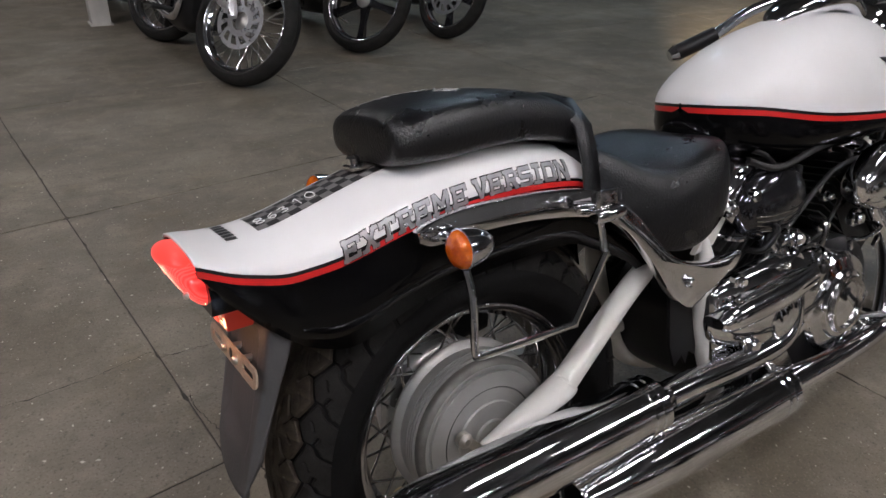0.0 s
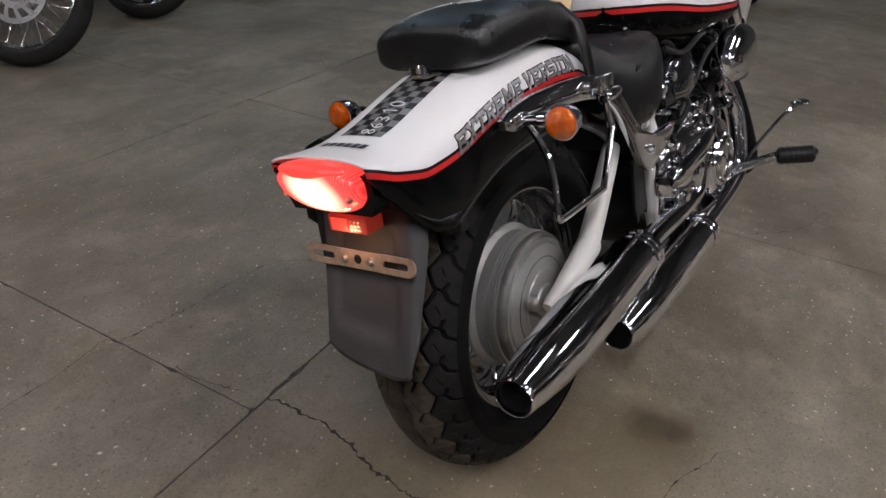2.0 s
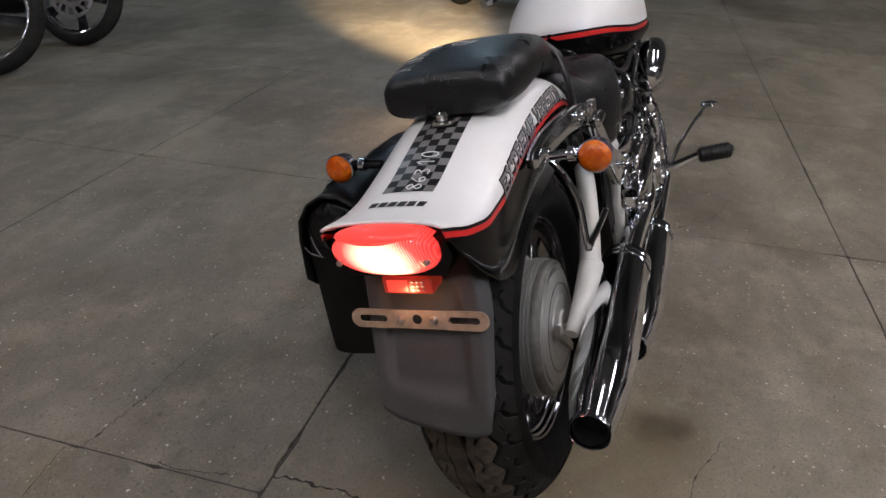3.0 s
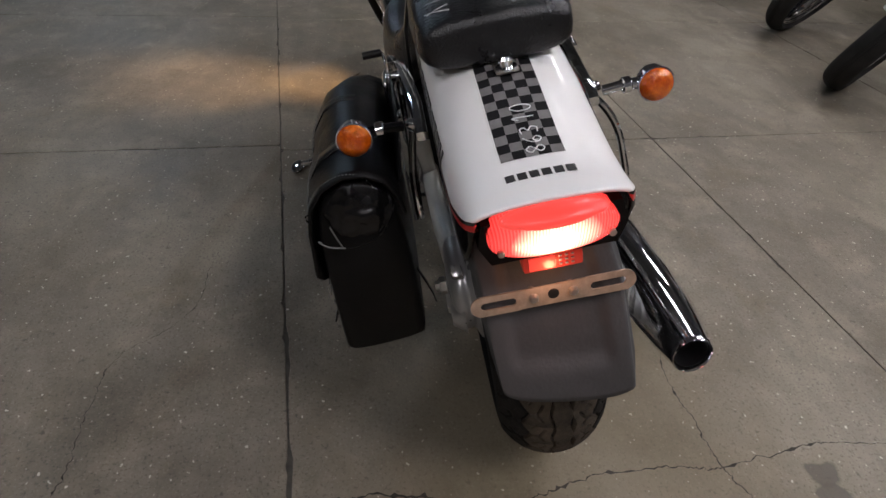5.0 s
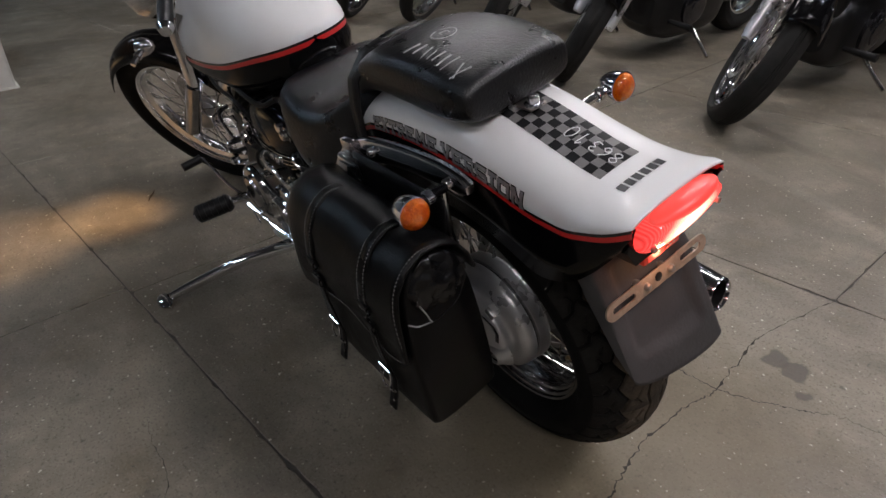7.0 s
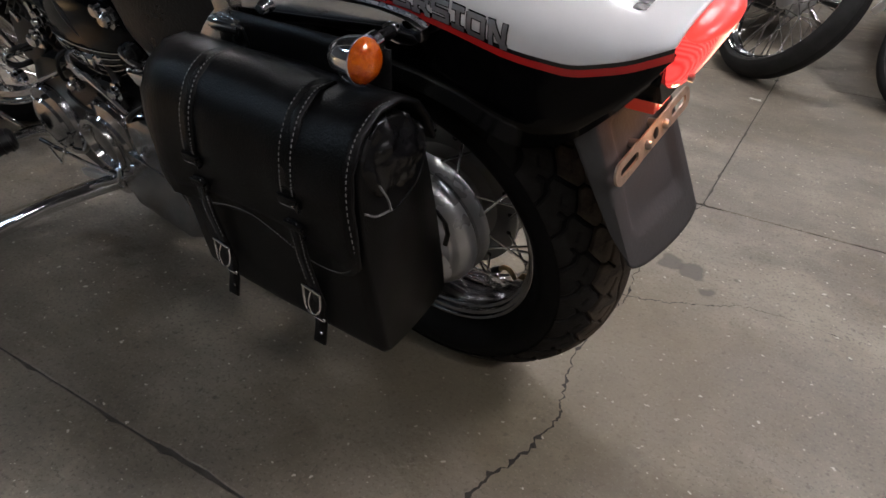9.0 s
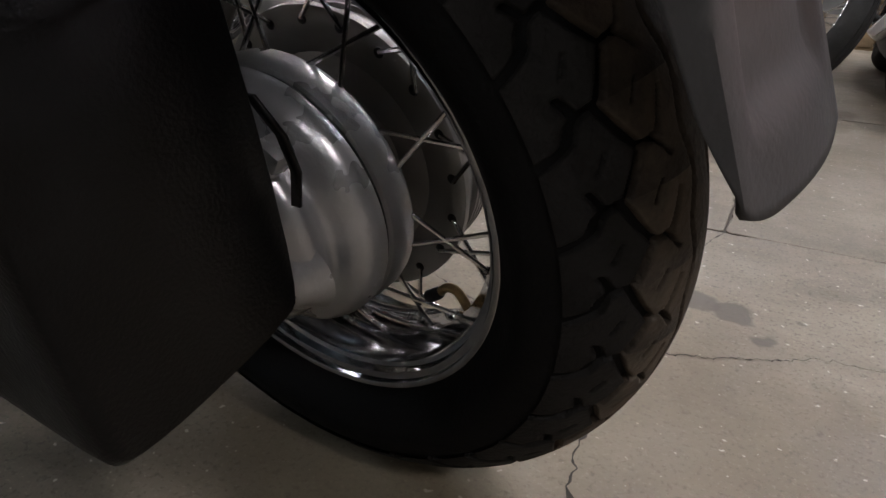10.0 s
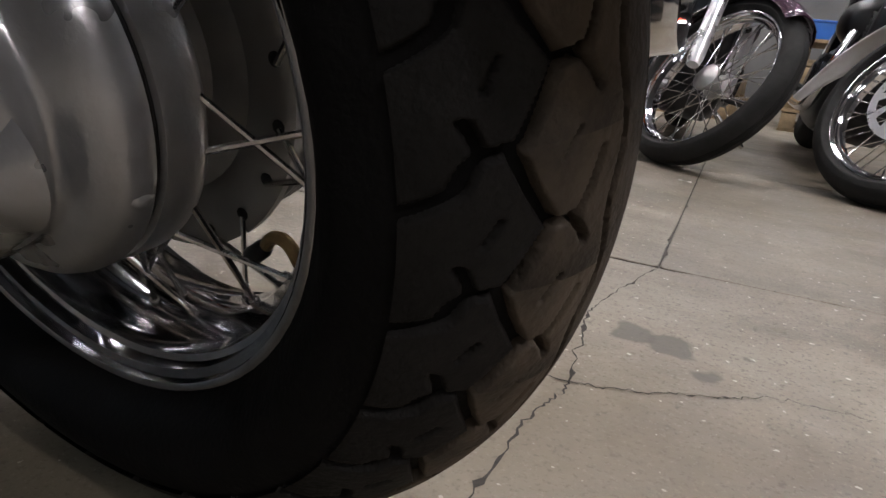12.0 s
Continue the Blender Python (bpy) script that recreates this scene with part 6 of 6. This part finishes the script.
    for k in range(17):
        a = radians(15 + 150 * k / 16)
        arc.append([(0.36 * math.cos(a), y, 0.325 + 0.365 * math.sin(a) - 0.05 * abs(y / 0.1) ** 3) for y in np.linspace(-0.1, 0.1, 9)])
    thicken(part("rear_fender", loft(arc, closed=False, caps=False), paint, top, sharp=60), 0.003)
    block = part("engine_block", seat_loft([(0.42, 0.2, 0.4, 0.1, 0), (0.48, 0.14, 0.47, 0.16, 0), (0.75, 0.12, 0.48, 0.17, 0), (0.98, 0.15, 0.46, 0.15, 0), (1.05, 0.22, 0.4, 0.1, 0)], 3.5), DARK_METAL, top, "black and chrome engine")
    part("battery_cover", seat_loft([(0.2, 0.4, 0.5, 0.06, 0), (0.24, 0.34, 0.62, 0.13, 0), (0.36, 0.3, 0.68, 0.15, 0), (0.48, 0.32, 0.68, 0.14, 0), (0.53, 0.4, 0.6, 0.08, 0)], 3.0), BLACK, top, "black side cover", sharp=60)
    part("air_cleaner", seat_loft([(0.66, 0.5, 0.58, 0.1, 0), (0.68, 0.46, 0.63, 0.17, 0), (0.78, 0.44, 0.66, 0.19, 0), (0.88, 0.46, 0.63, 0.17, 0), (0.9, 0.5, 0.58, 0.1, 0)], 2.4), DARK_METAL, top, "black air cleaner", sharp=60)
    part("down_tube_cover", seat_loft([(0.96, 0.2, 0.7, 0.06, 0), (0.98, 0.17, 0.74, 0.1, 0), (1.03, 0.2, 0.76, 0.1, 0), (1.06, 0.3, 0.74, 0.05, 0)], 3.2), DARK_METAL, top, "black down tubes and horn", sharp=60)
    part("swing_arm", box((0.46, 0.26, 0.07), (0.22, 0, 0.31), 0.02), DARK_METAL, top)
    for x, tilt in ((0.66, -25), (0.86, 25)):
        barrel = part("cylinder", shared("parked_barrel", lambda: mesh_of("cylinder", box((0.12, 0.17, 0.24), (0, 0, 0.1), 0.02), DARK_METAL)), None, top, at=pose(x, 0, 0.44, 0, tilt, 0))
        for k in range(7):
            part("cooling_fin", shared("parked_fin", lambda: mesh_of("cooling_fin", box((0.16, 0.21, 0.005), bevel=0.0015), FIN)), None, barrel, at=Matrix.Translation((0, 0, 0.02 + 0.022 * k)))
    for s in (-1, 1):
        cover = lathe([(0.1, 0.15), (0.1, 0.182), (0.085, 0.194), (0.06, 0.197), (0.055, 0.203), (0, 0.205)], "y", 28, (0.78, 0, 0.32))
        part("engine_cover", cover if s > 0 else mirrored(cover), SMOKED, block)
        part("frame_tube", tube([(0.45, s * 0.12, 0.6), (0.45, s * 0.13, 0.25), (0.6, s * 0.12, 0.17), (0.95, s * 0.1, 0.17), (1.03, s * 0.06, 0.4), (1.08, 0, 0.76)], 0.016, 10), DARK_METAL, top)
        part("foot_peg", tube([(0.95, s * 0.14, 0.26), (0.95, s * 0.3, 0.27)], [0.012, 0.019], 10, soft=False), WIRE, top)
    part("exhaust", tube([(0.9, -0.13, 0.5), (1.0, -0.16, 0.35), (0.9, -0.17, 0.22), (0.5, -0.18, 0.22), (0.1, -0.19, 0.25), (-0.35, -0.2, 0.27)], [0.022, 0.022, 0.024, 0.035, 0.042, 0.036], 16), CHROME, top, "chrome exhaust")
    part("side_stand", tube([(0.7, 0.14, 0.2), (0.72, 0.24, 0.13), (0.75, 0.33, 0.082)], 0.01, 8), WORN_CHROME, top, "side stand, folded out")
    return top


for label, at, heading, steer, paint, kind, extra in (
        ("black cruiser with a deep white front fender", (-0.52, -2.06, 0), 96, 46, PEARL, "spoked", dict(arc=(50, 200), flare=0.36, skirt=0.03, fork=DARK_METAL)),
        ("dark purple cruiser with chrome spoked front wheel", (0.11, -2.19, 0), 98, 42, PURPLE, "spoked", dict(disc=False, arc=(62, 160))),
        ("black cruiser with chrome fork and spoked wheels", (0.84, -1.88, 0), 92, 36, BLACK, "spoked", dict()),
        ("black cruiser with fat chrome fork legs", (1.78, -1.86, 0), 92, 38, BLACK, "cast", dict()),
        ("silver cruiser with deep front fender", (2.62, -2.05, 0), 90, 36, SILVER, "cast", dict()),
        ("black motorcycle with silver forks", (3.65, -2.2, 0), 88, 30, BLACK, "spoked", dict()),
        ("dark maroon motorcycle in the parked row", (4.25, -1.95, 0), 94, 34, MAROON, "cast", dict()),
        ("black cruiser with chrome spoked wheel and vented disc", (0.56, 3.08, 0), -92, 34, BLACK, "spoked", dict()),
        ("dark motorcycle with polished cast wheels", (1.50, 3.50, 0), -92, 30, MAROON, "cast", dict(disc=False)),
        ("black motorcycle with small chrome front wheel", (2.28, 3.62, 0), -96, 20, BLACK, "cast", dict(front_r=0.3)),
        ("dark motorcycle deep in the parked row", (0.45, 4.25, 0), -88, 30, BLACK, "spoked", dict(disc=False))):
    parked_machine(label, at, heading, steer, paint, kind, **extra)


# ---- posts, cart and stacked pallets ----
def post(x, y, label):
    top = thing("steel_post", pose(x, y, 0), label, "post", "posts of the hall")
    bm = bmesh.new()
    box((0.125, 0.012, TALL), (0, -0.056, TALL / 2), 0.003, bm=bm)
    box((0.125, 0.012, TALL), (0, 0.056, TALL / 2), 0.003, bm=bm)
    box((0.012, 0.1, TALL), (-0.055, 0, TALL / 2), 0.002, bm=bm)
    box((0.012, 0.1, TALL), (0.055, 0, TALL / 2), 0.002, bm=bm)
    part("shaft", bm, COLUMN, top)
    part("base_plate", box((0.15, 0.15, 0.012), (0, 0, 0.006), 0.003), COLUMN, top)


post(3.95, 0.60, "scuffed white square steel post on the concrete")
post(0.22, 4.90, "pale square steel post behind the parked row")


def cart():
    top = thing("utility_cart", pose(5.0, 1.2, 0), "grey low utility cart on small black tyres", "cart")
    part("bed", box((0.5, 1.3, 0.2), (0.1, 0.15, 0.4), 0.04), material("grey_cart_steel", (0.3, 0.3, 0.29), 0.5, 0.2, 0.15, 8, 0.2, 80), top)
    part("bumper", box((0.08, 1.2, 0.09), (-0.17, 0.15, 0.3), 0.03), DARK_METAL, top)
    for y in (-0.42, 0.72):
        tyre = part("tyre", lathe(tyre_profile(0.145, 0.11, 0.07), "x", 32), RUBBER, top, at=Matrix.Translation((-0.12, y, 0.145)))
        part("rim", lathe([(0, -0.03), (0.06, -0.03), (0.072, -0.045), (0.072, 0.045), (0.06, 0.03), (0, 0.03)], "x", 24), STEEL, tyre)


cart()


def pallets():
    for k, (x, y, turn) in enumerate(((-0.75, -5.1, 2), (-0.72, -5.12, 0), (-0.77, -5.08, 3), (-0.74, -5.1, 1), (0.75, -5.35, -2), (0.77, -5.33, 1))):
        level = k if k < 4 else k - 4
        top = thing("pallet", pose(x, y, 0.145 * level, 0, 0, turn), "weathered wooden pallet stacked on the floor", "pallet", "stacked pallets")
        board = shared("board", lambda: mesh_of("board", box((1.2, 0.1, 0.02), bevel=0.002), WOOD))
        runner = shared("runner", lambda: mesh_of("runner", box((0.09, 1.0, 0.095), bevel=0.003), WOOD))
        for i in range(7):
            part("board", board, None, top, at=Matrix.Translation((0, -0.45 + 0.15 * i, 0.134)))
        for i in range(3):
            part("board", board, None, top, at=Matrix.Translation((0, -0.44 + 0.44 * i, 0.0105)))
            part("runner", runner, None, top, at=Matrix.Translation((-0.55 + 0.55 * i, 0, 0.0685)))
    crate = thing("crate", pose(-0.25, -4.86, 0.58, 0, 0, 8), "blue plastic crate on a stack of pallets", "crate")
    bm = box((0.2, 0.2, 0.12), (0, 0, 0.06), 0.008)
    part("tub", bm, material("blue_plastic", (0.02, 0.12, 0.42), 0.4, 0.0, 0.1, 10), crate)
    part("rim", loft([[(a * w, b * h, z) for a, b in ((-1, -1), (1, -1), (1, 1), (-1, 1))] for w, h, z in ((0.101, 0.101, 0.11), (0.108, 0.108, 0.112), (0.108, 0.108, 0.122), (0.101, 0.101, 0.124))]), material("blue_plastic_rim", (0.02, 0.1, 0.36), 0.45), crate)
    card = material("brown_cardboard", (0.3, 0.2, 0.11), 0.85, 0.0, 0.12, 6, 0.2, 60)
    for x, y, z, size in ((-0.95, -5.15, 0.58, (0.5, 0.45, 0.35)), (0.7, -5.3, 0.29, (0.7, 0.6, 0.4))):
        top = thing("cardboard_box", pose(x, y, z, 0, 0, 4), "brown cardboard box on a pallet", "box", "boxes on pallets")
        part("carton", box(size, (0, 0, size[2] / 2), 0.006), card, top)
        part("tape", box((size[0] * 0.99, 0.05, 0.002), (0, 0, size[2] + 0.0015)), material("parcel_tape", (0.4, 0.3, 0.18), 0.3), top)


pallets()


# ---- litter on the floor ----
def litter():
    twig = thing("twig", pose(1.72, 0.355, 0.003, 0, 0, -29), "small dry brown twig lying on the concrete", "twig")
    part("stem", tube([(-0.045, 0, 0), (-0.01, 0.003, 0.0005), (0.02, 0, 0.001), (0.055, 0.004, 0)], [0.0012, 0.0028, 0.0026, 0.0006], 7), material("dry_twig", (0.06, 0.04, 0.022), 0.9, 0.0, 0.3, 60), twig)
    scrap = thing("paper_scrap", pose(-0.07, -1.842, 0.001, 0, 0, 20), "tiny crumpled scrap of white paper on the floor", "paper")
    sheet = loft([[(x, y, 0.0022 + 0.0022 * math.sin(130 * x + 60 * y)) for y in (-0.009, -0.002, 0.005, 0.01)] for x in np.linspace(-0.02, 0.02, 7)], closed=False, caps=False)
    thicken(part("sheet", sheet, material("dirty_paper", (0.7, 0.69, 0.65), 0.8, 0.0, 0.1, 80), scrap), 0.0006)
    leaf = thing("leaf", pose(-0.752, -0.644, 0.001, 0, 0, 35), "small curled dead leaf on the concrete", "leaf")
    blade = loft([[(x, w * y, 0.0015 + 0.25 * (w * y) ** 2 * 60 + 0.004 * (x / 0.02) ** 2) for y in (-1, -0.5, 0, 0.5, 1)] for x, w in ((-0.02, 0.0012), (-0.01, 0.007), (0.0, 0.009), (0.011, 0.006), (0.02, 0.001))], closed=False, caps=False)
    thicken(part("blade", blade, material("dead_leaf", (0.05, 0.033, 0.02), 0.85, 0.0, 0.3, 90), leaf), 0.0005)


litter()


# ---- lamps ----
def tube_fixture(x, y, turn, power, glow, tint):
    """Four fluorescent tubes under a white tray, hung from the beams."""
    z = TALL - 0.5
    top = thing("tube_light", pose(x, y, z, 0, 0, turn), "white four-tube fluorescent light hung from the ceiling", "lamp", "ceiling tube lights")
    part("tray", loft([[(a, b * w, h) for b, h in ((-1, 0.03), (-0.6, 0.07), (0.6, 0.07), (1, 0.03))] for a, w in ((-0.64, 0.19), (0.64, 0.19))]), COLUMN, top)
    for b in (-0.135, -0.045, 0.045, 0.135):
        part("tube", tube([(-0.6, b, 0.015), (0.6, b, 0.015)], 0.013, 10, soft=False), glow, top, "glowing tube")
    for a in (-0.5, 0.5):
        part("hanger", tube([(a, 0, 0.07), (a, 0, 0.5)], 0.004, 6, soft=False), STEEL, top)
    lamp("tube_lamp", "AREA", power, tint, pose(x, y, z - 0.005, 0, 0, turn), a=1.2, b=0.3)


TUBE = glowing("lit_tube", (0.95, 0.95, 1.0), TUBE_GLOW, (0.8, 0.8, 0.8))
COOL_TUBE = glowing("lit_daylight_tube", (0.6, 0.78, 1.0), TUBE_GLOW, (0.8, 0.8, 0.8))
for k, (x, y, turn, power) in enumerate(LAMPS):
    cool = k % 3 == 1
    tube_fixture(x, y, turn, power, COOL_TUBE if cool else TUBE, (0.6, 0.78, 1.0) if cool and x > 0 else (1.0, 0.915, 0.935))
# the headlamp's beam and the plate light
where = STAND @ FRONT @ HEADLAMP
ahead = (STAND @ FRONT).to_3x3() @ Vector((1, 0, 0))
flat = Vector((ahead.x, ahead.y, 0)).normalized()
start = where + flat * 0.2 + Vector((0, 0, 0.02))
lamp("headlamp_beam", "SPOT", 4200.0, (1.0, 0.75, 0.46), look(start, Vector((4.2, 2.15, 0.0))), cone=28, blend=1.0)
for aim, watts, wide in ((Vector((1.66, 0.5, 0.0)), 52.0, 34), (Vector((1.66, 0.92, 0.0)), 44.0, 44)):
    lamp("headlamp_spill", "SPOT", watts, (1.0, 0.63, 0.34), look(start, aim), cone=wide, blend=1.0)
lamp("plate_glow", "POINT", 0.10, (1.0, 0.5, 0.25), Matrix.Translation(STAND @ Vector((-0.356, 0.0, 0.594))), r=0.008)
lamp("tail_glow", "POINT", 0.12, (1.0, 0.1, 0.06), Matrix.Translation(STAND @ Vector((-0.421, 0.0, 0.668))), r=0.02)
slabs()
for k, (pts, wide) in enumerate(CRACKS):
    part("crack", crack(pts, wide, k), CRACK, FLOOR)
tread_blocks(REAR_TYRE, 0.316, 0.17, 32, 0.0915, radians(-2.0))
